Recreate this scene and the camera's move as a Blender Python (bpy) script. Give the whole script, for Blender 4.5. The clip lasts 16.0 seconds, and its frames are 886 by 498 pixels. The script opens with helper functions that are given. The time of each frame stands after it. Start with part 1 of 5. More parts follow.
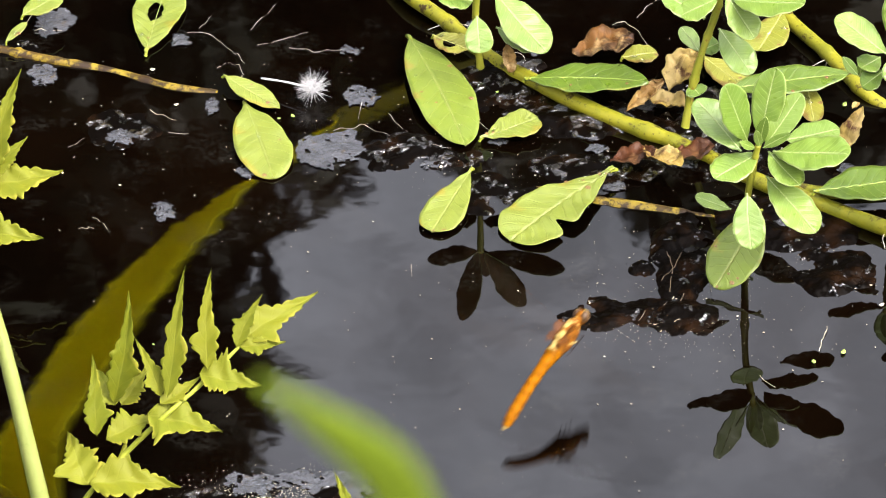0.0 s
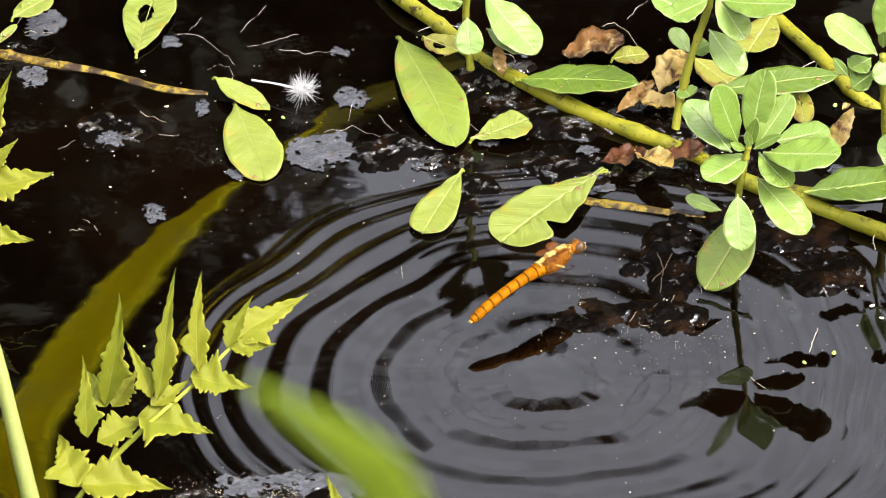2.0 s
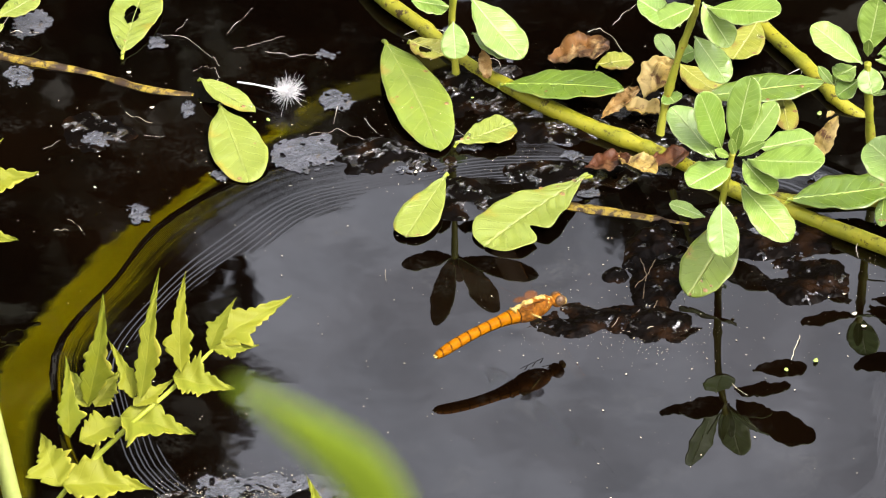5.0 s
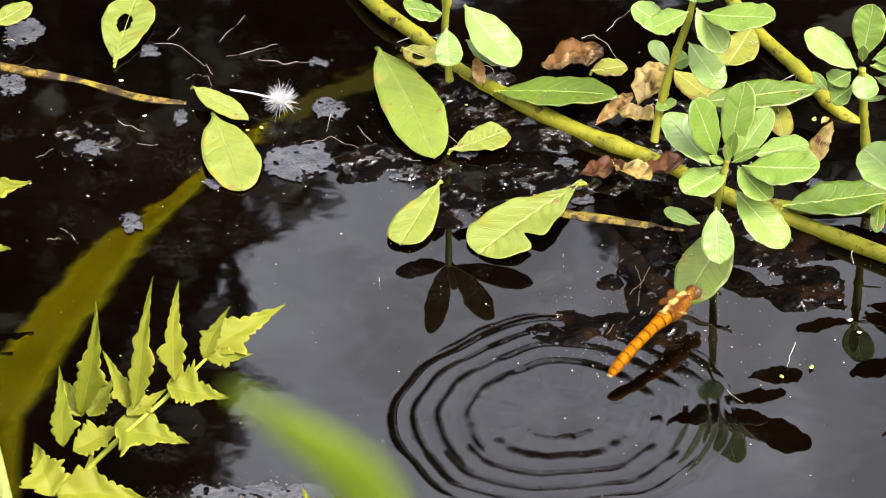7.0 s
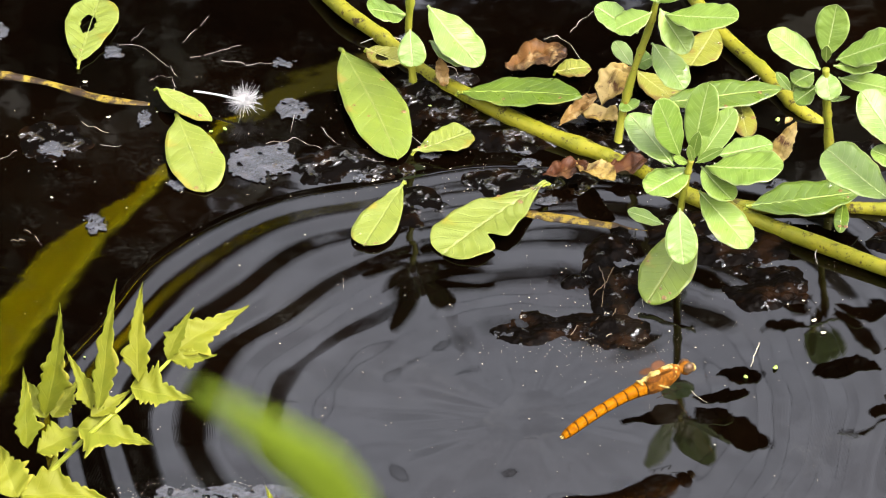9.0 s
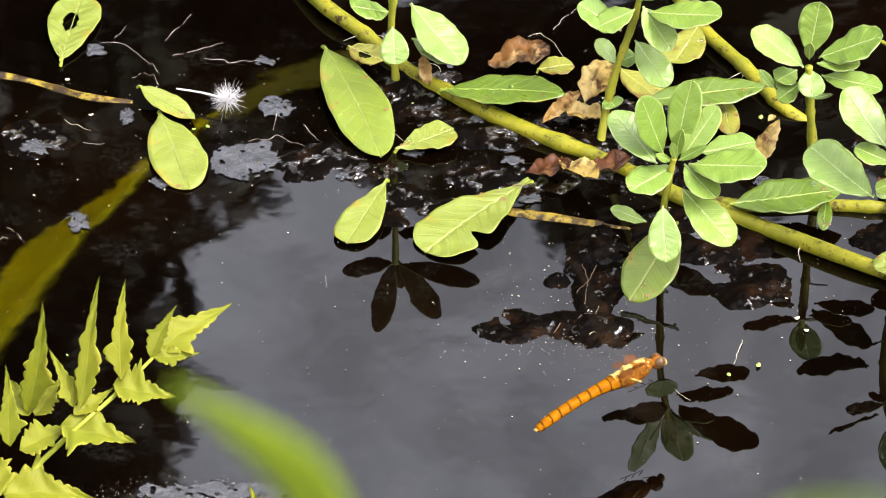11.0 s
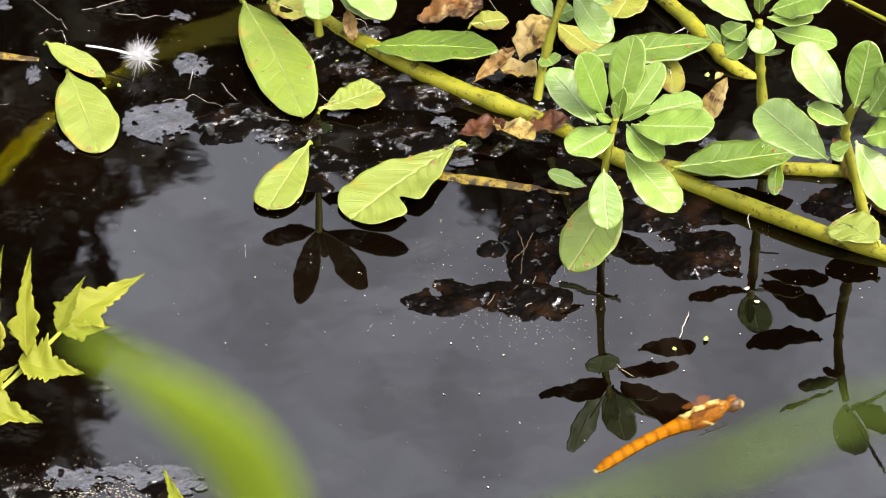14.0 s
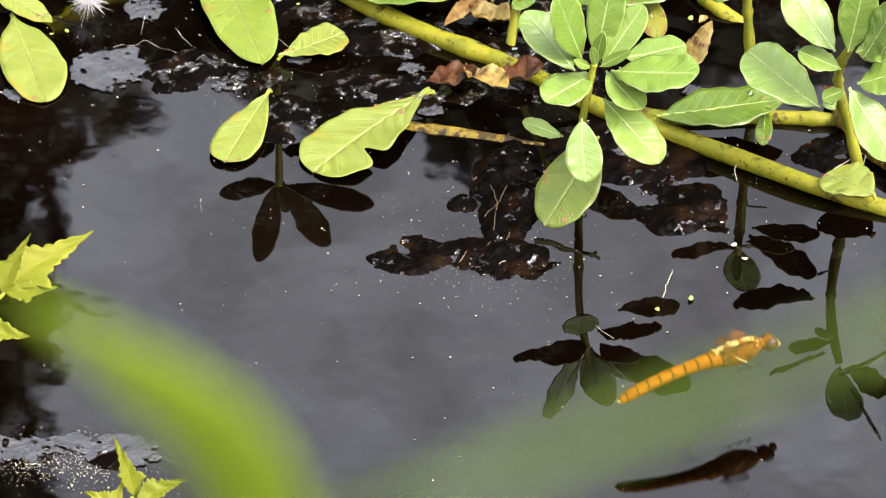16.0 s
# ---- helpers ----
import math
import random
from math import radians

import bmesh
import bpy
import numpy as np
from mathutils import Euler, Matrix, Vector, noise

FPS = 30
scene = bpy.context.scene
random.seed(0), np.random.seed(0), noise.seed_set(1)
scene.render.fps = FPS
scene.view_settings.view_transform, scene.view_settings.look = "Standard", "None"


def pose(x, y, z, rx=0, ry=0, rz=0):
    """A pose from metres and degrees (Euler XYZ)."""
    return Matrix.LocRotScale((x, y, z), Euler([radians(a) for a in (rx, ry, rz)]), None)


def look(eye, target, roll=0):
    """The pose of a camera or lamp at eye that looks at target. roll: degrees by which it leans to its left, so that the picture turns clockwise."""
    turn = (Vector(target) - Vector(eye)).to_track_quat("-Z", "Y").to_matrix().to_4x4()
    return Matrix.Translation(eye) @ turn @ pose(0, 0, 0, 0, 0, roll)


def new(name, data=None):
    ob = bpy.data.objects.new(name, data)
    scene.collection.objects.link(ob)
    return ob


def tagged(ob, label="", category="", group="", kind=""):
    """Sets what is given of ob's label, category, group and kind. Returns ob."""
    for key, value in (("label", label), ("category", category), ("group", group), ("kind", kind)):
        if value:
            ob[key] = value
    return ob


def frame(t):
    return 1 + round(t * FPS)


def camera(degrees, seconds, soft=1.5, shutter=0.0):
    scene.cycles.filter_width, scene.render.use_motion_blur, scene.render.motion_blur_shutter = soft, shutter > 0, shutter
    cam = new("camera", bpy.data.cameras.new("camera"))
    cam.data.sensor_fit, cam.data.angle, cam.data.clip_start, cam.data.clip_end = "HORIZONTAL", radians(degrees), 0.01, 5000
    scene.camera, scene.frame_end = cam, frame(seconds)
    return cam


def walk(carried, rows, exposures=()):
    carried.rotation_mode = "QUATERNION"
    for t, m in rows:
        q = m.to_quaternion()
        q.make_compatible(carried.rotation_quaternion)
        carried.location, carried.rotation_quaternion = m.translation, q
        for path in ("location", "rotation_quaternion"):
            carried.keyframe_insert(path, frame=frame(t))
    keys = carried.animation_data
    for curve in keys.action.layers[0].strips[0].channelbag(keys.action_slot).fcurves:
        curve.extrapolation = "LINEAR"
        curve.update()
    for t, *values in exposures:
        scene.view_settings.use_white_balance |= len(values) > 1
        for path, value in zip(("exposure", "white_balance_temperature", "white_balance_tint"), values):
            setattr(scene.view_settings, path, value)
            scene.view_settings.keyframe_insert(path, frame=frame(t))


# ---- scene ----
cam = camera(4.2, 16.0, soft=1.1, shutter=0.5)
PATH = [
    (0.0, (0.0000, -2.6213, 1.8354), (0.00000, 0.00000, 0.0), 0.000),
    (0.5, (0.0000, -2.6213, 1.8355), (0.00054, 0.00007, 0.0), -0.049),
    (1.0, (0.0000, -2.6181, 1.8332), (0.00124, 0.00041, 0.0), -0.090),
    (1.5, (0.0000, -2.6199, 1.8345), (0.00167, 0.00023, 0.0), 0.098),
    (2.0, (0.0000, -2.6212, 1.8354), (0.00252, 0.00071, 0.0), -0.040),
    (2.5, (0.0000, -2.6185, 1.8335), (0.00289, 0.00175, 0.0), -0.085),
    (3.0, (0.0000, -2.6202, 1.8347), (0.00353, 0.00145, 0.0), 0.126),
    (3.5, (0.0000, -2.6196, 1.8343), (0.00431, 0.00171, 0.0), 0.274),
    (6.0, (0.0000, -2.6283, 1.8404), (0.00942, 0.00428, 0.0), 0.752),
    (6.5, (0.0000, -2.6187, 1.8336), (0.01310, 0.00567, 0.0), 0.709),
    (7.0, (0.0000, -2.6171, 1.8325), (0.00843, 0.00603, 0.0), 0.422),
    (7.5, (0.0000, -2.6236, 1.8371), (0.01064, 0.00595, 0.0), 0.361),
    (8.0, (0.0000, -2.6182, 1.8333), (0.01450, 0.00624, 0.0), 0.274),
    (8.5, (0.0000, -2.6174, 1.8327), (0.01630, 0.00601, 0.0), 0.414),
    (9.0, (0.0000, -2.6177, 1.8329), (0.01802, 0.00647, 0.0), 0.461),
    (11.5, (0.0000, -2.6153, 1.8313), (0.02553, 0.00442, 0.0), 0.560),
    (12.0, (0.0000, -2.6136, 1.8300), (0.02858, 0.00239, 0.0), 0.730),
    (12.5, (0.0000, -2.5701, 1.7996), (0.03262, 0.00065, 0.0), 0.539),
    (13.0, (0.0000, -2.5279, 1.7701), (0.03547, -0.00278, 0.0), 0.573),
    (13.5, (0.0000, -2.4946, 1.7467), (0.03813, -0.00634, 0.0), 0.662),
    (14.0, (0.0000, -2.4574, 1.7207), (0.04064, -0.00893, 0.0), 0.688),
    (14.5, (0.0000, -2.4228, 1.6965), (0.04204, -0.01204, 0.0), 0.692),
    (15.0, (0.0000, -2.3858, 1.6705), (0.04384, -0.01569, 0.0), 0.584),
    (15.5, (0.0000, -2.3503, 1.6457), (0.04575, -0.02049, 0.0), 0.639),
    (16.0, (0.0000, -2.3142, 1.6204), (0.04783, -0.02731, 0.0), 0.691),
]
walk(cam, [(t, look(eye, target, roll)) for t, eye, target, roll in PATH])

# ---- world, sun and exposure ----
scene.view_settings.exposure = 2.39
world = bpy.data.worlds.new("overcast_sky")
scene.world = world
world.use_nodes = True
wt = world.node_tree
sky = wt.nodes.new("ShaderNodeTexSky")
sky.sky_type, sky.sun_disc = "NISHITA", False
sky.sun_elevation, sky.sun_rotation = radians(52.8), radians(123.7)
sky.dust_density, sky.air_density = 6.0, 1.5
grey = wt.nodes.new("ShaderNodeHueSaturation")
grey.inputs["Saturation"].default_value = 0.30
cloud = wt.nodes.new("ShaderNodeTexNoise")
cloud.inputs["Scale"].default_value, cloud.inputs["Detail"].default_value = 3.0, 12.0
cloud.inputs["Roughness"].default_value = 0.72
cramp = wt.nodes.new("ShaderNodeMapRange")
cramp.inputs["From Min"].default_value, cramp.inputs["From Max"].default_value = 0.3, 0.7
cramp.inputs["To Min"].default_value, cramp.inputs["To Max"].default_value = 0.80, 1.20
wt.links.new(sky.outputs["Color"], grey.inputs["Color"])
wt.links.new(cloud.outputs["Fac"], cramp.inputs["Value"])
puffs = wt.nodes.new("ShaderNodeTexNoise")
puffs.inputs["Scale"].default_value, puffs.inputs["Detail"].default_value = 85.0, 5.0
pramp = wt.nodes.new("ShaderNodeMapRange")
pramp.inputs["From Min"].default_value, pramp.inputs["From Max"].default_value = 0.35, 0.65
pramp.inputs["To Min"].default_value, pramp.inputs["To Max"].default_value = 0.79, 1.43
both = wt.nodes.new("ShaderNodeMath")
both.operation = "MULTIPLY"
wt.links.new(puffs.outputs["Fac"], pramp.inputs["Value"])
wt.links.new(cramp.outputs["Result"], both.inputs[0])
wt.links.new(pramp.outputs["Result"], both.inputs[1])
wt.links.new(both.outputs[0], grey.inputs["Value"])
tint = wt.nodes.new("ShaderNodeMix")
tint.data_type, tint.blend_type = "RGBA", "MULTIPLY"
tint.inputs[0].default_value = 1.0
tint.inputs[7].default_value = (1.02, 0.98, 1.005, 1.0)
wt.links.new(grey.outputs["Color"], tint.inputs[6])
wt.links.new(tint.outputs[2], wt.nodes["Background"].inputs["Color"])
wt.nodes["Background"].inputs["Strength"].default_value = 0.205

sun = new("sun", bpy.data.lights.new("sun", "SUN"))
sun.data.energy, sun.data.angle, sun.data.color = 0.68, radians(14), (1.0, 0.96, 0.88)
sun.matrix_basis = look((4.8, -3.2, 7.6), (0, 0, 0))


# ---- materials ----
class Nodes:
    """A small builder for one node material."""

    def __init__(self, name):
        self.mat = bpy.data.materials.new(name)
        self.mat.use_nodes = True
        self.tree = self.mat.node_tree
        self.bsdf = self.tree.nodes["Principled BSDF"]
        self.out = self.tree.nodes["Material Output"]

    def add(self, kind, **settings):
        node = self.tree.nodes.new("ShaderNode" + kind)
        for key, value in settings.items():
            node.inputs[key.replace("_", " ")].default_value = value
        return node

    def link(self, a, b):
        self.tree.links.new(a, b)

    def math(self, op, a, b=None, c=None):
        node = self.tree.nodes.new("ShaderNodeMath")
        node.operation = op
        for i, v in enumerate((a, b, c)):
            if v is None:
                continue
            if isinstance(v, (int, float)):
                node.inputs[i].default_value = v
            else:
                self.link(v, node.inputs[i])
        return node.outputs[0]

    def noise(self, scale, detail=4.0, rough=0.55, vector=None):
        node = self.add("TexNoise", Scale=scale, Detail=detail, Roughness=rough)
        if vector is None:
            vector = self.coord("Object")
        self.link(vector, node.inputs["Vector"])
        return node.outputs["Fac"]

    def coord(self, which):
        node = self.tree.nodes.new("ShaderNodeTexCoord")
        return node.outputs[which]

    def ramp(self, value, lo, hi, to_lo=0.0, to_hi=1.0):
        node = self.add("MapRange", From_Min=lo, From_Max=hi, To_Min=to_lo, To_Max=to_hi)
        node.interpolation_type = "SMOOTHSTEP"
        self.link(value, node.inputs["Value"])
        return node.outputs["Result"]

    def mix(self, fac, a, b):
        node = self.tree.nodes.new("ShaderNodeMix")
        node.data_type = "RGBA"
        for slot, v in ((0, fac), (6, a), (7, b)):
            if isinstance(v, (int, float)):
                node.inputs[slot].default_value = v
            elif isinstance(v, tuple):
                node.inputs[slot].default_value = (*v, 1.0)
            else:
                self.link(v, node.inputs[slot])
        return node.outputs[2]

    def bump(self, height, strength, distance):
        node = self.add("Bump", Strength=strength, Distance=distance)
        self.link(height, node.inputs["Height"])
        self.link(node.outputs["Normal"], self.bsdf.inputs["Normal"])

    def done(self, colour=None, rough=0.5, **settings):
        if isinstance(colour, tuple):
            self.bsdf.inputs["Base Color"].default_value = (*colour, 1.0)
        elif colour is not None:
            self.link(colour, self.bsdf.inputs["Base Color"])
        if isinstance(rough, (int, float)):
            self.bsdf.inputs["Roughness"].default_value = rough
        else:
            self.link(rough, self.bsdf.inputs["Roughness"])
        for key, value in settings.items():
            self.bsdf.inputs[key.replace("_", " ")].default_value = value
        return self.mat


def leaf_material(name, body, body_dark, vein, blotch, blotch_from, veins=10.0, rim=0.6, gloss=0.38, spots=0.62, relief=0.5, vein_mix=0.7, shine=0.28, sheer=0.07):
    """A leaf whose midrib, side veins and pale rim follow its own outline (u along, v across)."""
    n = Nodes(name)
    sep = n.tree.nodes.new("ShaderNodeSeparateXYZ")
    n.link(n.coord("UV"), sep.inputs[0])
    u = sep.outputs[0]
    v = n.math("ABSOLUTE", n.math("SUBTRACT", n.math("MULTIPLY", sep.outputs[1], 2.0), 1.0))
    info = n.tree.nodes.new("ShaderNodeObjectInfo")
    warp = n.math("MULTIPLY", n.math("SUBTRACT", n.noise(160.0, 2.0), 0.5), 0.07)
    along = n.math("ADD", n.math("SUBTRACT", u, n.math("MULTIPLY", v, 0.16)), warp)
    side = n.math("PINGPONG", n.math("MULTIPLY", along, veins), 0.5)
    side = n.math("MULTIPLY", n.ramp(side, 0.0, 0.10, 1.0, 0.0), n.ramp(v, 0.75, 0.98, 1.0, 0.2))
    mid = n.ramp(v, 0.02, 0.085, 1.0, 0.0)
    veining = n.math("MAXIMUM", n.math("MULTIPLY", side, 0.42), mid)
    cells = n.noise(1800.0, 2.0)
    mottle = n.noise(180.0, 4.0)
    tone = n.math("ADD", n.math("MULTIPLY", mottle, 0.8), n.math("MULTIPLY", info.outputs["Random"], 0.5))
    colour = n.mix(n.ramp(tone, 0.35, 1.0), body, body_dark)
    colour = n.mix(n.math("MULTIPLY", veining, vein_mix), colour, vein)
    colour = n.mix(n.math("MULTIPLY", n.ramp(v, 0.93, 0.985), rim), colour, vein)
    ageing = n.math("ADD", n.noise(95.0, 5.0), n.math("MULTIPLY", n.ramp(v, 0.4, 1.0), 0.16))
    colour = n.mix(n.ramp(ageing, blotch_from, blotch_from + 0.12), colour, blotch)
    speck = n.noise(520.0, 3.0, 0.65)
    colour = n.mix(n.ramp(speck, spots + 0.10, spots + 0.15), colour, (0.10, 0.06, 0.02))
    n.bump(n.math("ADD", n.math("MULTIPLY", veining, -0.7), n.math("ADD", n.math("MULTIPLY", cells, 0.18), n.math("MULTIPLY", mottle, 0.6))), relief, 0.0006)
    n.done(colour, n.ramp(mottle, 0.3, 0.7, gloss - 0.08, gloss + 0.12))
    n.bsdf.inputs["Specular IOR Level"].default_value = shine
    leaf = n.tree.nodes.new("ShaderNodeBsdfTranslucent")
    n.link(colour, leaf.inputs["Color"])
    blend = n.tree.nodes.new("ShaderNodeMixShader")
    blend.inputs[0].default_value = sheer
    n.link(n.bsdf.outputs[0], blend.inputs[1])
    n.link(leaf.outputs[0], blend.inputs[2])
    n.link(blend.outputs[0], n.out.inputs["Surface"])
    return n.mat


LEAF = leaf_material("water_leaf", (0.0960, 0.1150, 0.0180), (0.0740, 0.0940, 0.0115), (0.1250, 0.1400, 0.0270), (0.1150, 0.1020, 0.0110), 0.68, gloss=0.40, vein_mix=0.5)
LEAF_MID = leaf_material("mid_green_leaf", (0.0740, 0.1000, 0.0110), (0.0560, 0.0820, 0.0075), (0.1150, 0.1380, 0.0300), (0.1083, 0.09035, 0.01362), 0.70, gloss=0.38, vein_mix=0.55)
LEAF_GREEN = leaf_material("deep_green_leaf", (0.0580, 0.0930, 0.0080), (0.0430, 0.0740, 0.0050), (0.0980, 0.1290, 0.0220), (0.1167, 0.1132, 0.0144), 0.74, gloss=0.34, shine=0.45)
LEAF_FRESH = leaf_material("fresh_shoot_leaf", (0.0820, 0.1270, 0.0190), (0.0560, 0.0960, 0.0110), (0.1550, 0.1880, 0.0700), (0.0937, 0.1128, 0.0150), 0.80, veins=13.0, rim=0.75, gloss=0.34, spots=0.74, vein_mix=0.55, relief=0.34, shine=0.30, sheer=0.06)
LEAF_YELLOW = leaf_material("yellowing_leaf", (0.1223, 0.1213, 0.01633), (0.09412, 0.1026, 0.01088), (0.1505, 0.1492, 0.03991), (0.07993, 0.05131, 0.007259), 0.62, spots=0.56)
LEAF_HERB = leaf_material("herb_leaflet", (0.0800, 0.0840, 0.0036), (0.0600, 0.0700, 0.0028), (0.1000, 0.1060, 0.0120), (0.1250, 0.1180, 0.0110), 0.68, veins=7.0, rim=0.3, gloss=0.6, spots=0.8, relief=0.3, vein_mix=0.35, shine=0.12)


def dry_material(name, a, b, c):
    n = Nodes(name)
    sep = n.tree.nodes.new("ShaderNodeSeparateXYZ")
    n.link(n.coord("UV"), sep.inputs[0])
    v = n.math("ABSOLUTE", n.math("SUBTRACT", n.math("MULTIPLY", sep.outputs[1], 2.0), 1.0))
    grain = n.noise(240.0, 5.0, 0.65)
    patch = n.noise(90.0, 3.0)
    colour = n.mix(n.ramp(patch, 0.38, 0.62), a, b)
    colour = n.mix(n.ramp(grain, 0.52, 0.70), colour, c)
    colour = n.mix(n.ramp(v, 0.02, 0.07, 0.6, 0.0), colour, a)
    n.bump(grain, 0.8, 0.0008)
    return n.done(colour, n.ramp(grain, 0.3, 0.7, 0.35, 0.65), Specular_IOR_Level=0.10)


def plain(name, a, b, rough=0.5, scale=200.0, **settings):
    n = Nodes(name)
    f = n.noise(scale, 4.0)
    n.bump(f, 0.35, 0.0004)
    return n.done(n.mix(n.ramp(f, 0.35, 0.65), a, b), rough, **settings)


# leaf undersides: shade is put into this dark colour, so mirrored leaves look dark
UNDER_SHADED = plain("leaf_underside_shaded", (0.030, 0.034, 0.010), (0.040, 0.030, 0.012), 0.75, 180.0, Specular_IOR_Level=0.1)
RIB = plain("leaf_rib", (0.125, 0.142, 0.035), (0.110, 0.128, 0.026), 0.6)
RIB_FRESH = plain("shoot_leaf_rib", (0.185, 0.225, 0.090), (0.160, 0.200, 0.070), 0.5)
RIB_GREEN = plain("leaf_rib_green", (0.1754, 0.2339, 0.04386), (0.1462, 0.1974, 0.02924), 0.45)
RIB_YELLOW = plain("leaf_rib_yellow", (0.2752, 0.2614, 0.09632), (0.227, 0.2202, 0.06192), 0.45)
DRY = {
    "brown": dry_material("wet_brown_leaf", (0.060, 0.026, 0.005), (0.014, 0.006, 0.002), (0.130, 0.085, 0.035)),
    "straw": dry_material("straw_leaf", (0.190, 0.140, 0.052), (0.140, 0.098, 0.022), (0.03879, 0.01551, 0.005642)),
    "tan": dry_material("tan_leaf", (0.150, 0.088, 0.026), (0.075, 0.038, 0.009), (0.22, 0.155, 0.070)),
    "rust": dry_material("rust_leaf", (0.03096, 0.009804, 0.00258), (0.01135, 0.004128, 0.001548), (0.0516, 0.02322, 0.007224)),
}


def stem_material(name, a, b, dirt, dirt_from):
    n = Nodes(name)
    stretch = n.noise(150.0, 4.0)
    colour = n.mix(n.ramp(stretch, 0.35, 0.7), a, b)
    grime = n.noise(240.0, 6.0, 0.7)
    colour = n.mix(n.ramp(grime, dirt_from, dirt_from + 0.10), colour, dirt)
    pores = n.noise(850.0, 3.0, 0.6)
    colour = n.mix(n.ramp(pores, 0.62, 0.68, 0.0, 0.75), colour, dirt)
    colour = n.mix(n.ramp(n.noise(60.0, 3.0), 0.52, 0.72, 0.0, 0.6), colour, b)
    n.bump(n.math("ADD", stretch, n.math("MULTIPLY", grime, 0.6)), 0.6, 0.0007)
    return n.done(colour, n.ramp(grime, 0.3, 0.7, 0.38, 0.6), Specular_IOR_Level=0.15)


STEM_YELLOW = stem_material("runner_yellow", (0.122, 0.1140, 0.0060), (0.084, 0.0860, 0.0045), (0.018, 0.0100, 0.002), 0.54)
STEM_BROWN = stem_material("runner_mud_stained", (0.135, 0.100, 0.010), (0.070, 0.044, 0.005), (0.012, 0.006, 0.002), 0.44)
STEM_GREEN = stem_material("shoot_stem", (0.135, 0.1320, 0.0130), (0.100, 0.1120, 0.0090), (0.095, 0.0450, 0.0100), 0.64)
STEM_PALE = stem_material("pale_stalk_skin", (0.112, 0.1280, 0.0340), (0.098, 0.1160, 0.0270), (0.085, 0.100, 0.020), 0.75)
STEM_HERB = stem_material("herb_stalk", (0.150, 0.1650, 0.0160), (0.125, 0.1450, 0.0120), (0.1100, 0.1200, 0.016), 0.75)


def water_material():
    """Dark peaty water: a clear skin over brown-black depth."""
    n = Nodes("peat_water")
    depth = n.noise(14.0, 5.0)
    colour = n.mix(n.ramp(depth, 0.35, 0.7), (0.0004, 0.0002, 0.0001), (0.0011, 0.0005, 0.0002))
    swell = n.noise(26.0, 1.5, 0.4)
    fine = n.noise(95.0, 2.0, 0.5)
    n.bump(n.math("ADD", swell, n.math("ADD", n.math("MULTIPLY", fine, 0.16), n.math("MULTIPLY", n.noise(48.0, 2.0, 0.5), 0.30))), 0.35, 0.00011)
    dust = n.math("MULTIPLY", n.ramp(n.noise(38.0, 6.0, 0.65), 0.52, 0.72), n.ramp(n.noise(700.0, 3.0, 0.6), 0.40, 0.62))
    colour = n.mix(dust, colour, (0.0050, 0.0046, 0.0036))
    n.done(colour, 0.015)
    n.bsdf.inputs["IOR"].default_value = 1.333
    return n.mat


WATER = water_material()


def mud_material(name, patch, wet_from, crinkle_scale, relief):
    """Sodden litter: dull brown-black, wet and glinting in ragged patches."""
    n = Nodes(name)
    a = n.noise(1100.0, 4.0, 0.6)
    b = n.noise(110.0, 3.0)
    colour = n.mix(n.ramp(b, 0.48, 0.70), (0.0006, 0.0003, 0.0001), (0.0050, 0.0021, 0.0006))
    colour = n.mix(n.ramp(a, 0.70, 0.76), colour, (0.08, 0.050, 0.020))
    wet = n.ramp(n.noise(patch, 5.0, 0.62), wet_from, wet_from + 0.04)
    n.bump(n.math("MULTIPLY", n.noise(crinkle_scale, 3.0, 0.55), wet), 1.0, relief)
    n.done(colour, n.ramp(wet, 0.0, 1.0, 0.45, 0.05))
    n.link(n.ramp(wet, 0.0, 1.0, 0.02, 0.9), n.bsdf.inputs["Specular IOR Level"])
    return n.mat


MUD = mud_material("wet_mud", 330.0, 0.60, 520.0, 0.0012)
SLICK = mud_material("black_wet_litter", 210.0, 0.52, 340.0, 0.0034)


def film_material():
    n = Nodes("grey_surface_film")
    a = n.noise(500.0, 5.0, 0.65)
    b = n.noise(150.0, 3.0)
    # this blue-grey carries the sky's sheen on the film in its colour
    colour = n.mix(n.ramp(b, 0.35, 0.7), (0.018, 0.0195, 0.0225), (0.030, 0.0315, 0.036))
    colour = n.mix(n.ramp(a, 0.60, 0.68), colour, (0.03, 0.022, 0.012))
    sparkle = n.noise(1500.0, 3.0, 0.6)
    colour = n.mix(n.ramp(sparkle, 0.67, 0.72), colour, (0.10, 0.10, 0.11))
    colour = n.mix(n.ramp(sparkle, 0.34, 0.30), colour, (0.010, 0.008, 0.007))
    n.bump(a, 0.9, 0.0009)
    return n.done(colour, 0.22)


FILM = film_material()


FLUFF = plain("seed_down", (0.30, 0.30, 0.30), (0.25, 0.25, 0.25), 0.7)
CHAFF = plain("pale_chaff", (0.30, 0.27, 0.20), (0.20, 0.17, 0.115), 0.6)
TWIG = plain("rotten_twig", (0.055, 0.036, 0.015), (0.028, 0.016, 0.007), 0.5, 500.0)
FIBRE = plain("root_fibre", (0.10, 0.080, 0.058), (0.26, 0.235, 0.20), 0.35)
ORANGE = plain("dragonfly_orange", (0.132, 0.0470, 0.0001), (0.100, 0.0330, 0.0001), 0.5, 600.0, Specular_IOR_Level=0.02)
BROWN = plain("dragonfly_brown", (0.045, 0.014, 0.001), (0.115, 0.042, 0.003), 0.7, 900.0, Specular_IOR_Level=0.04)
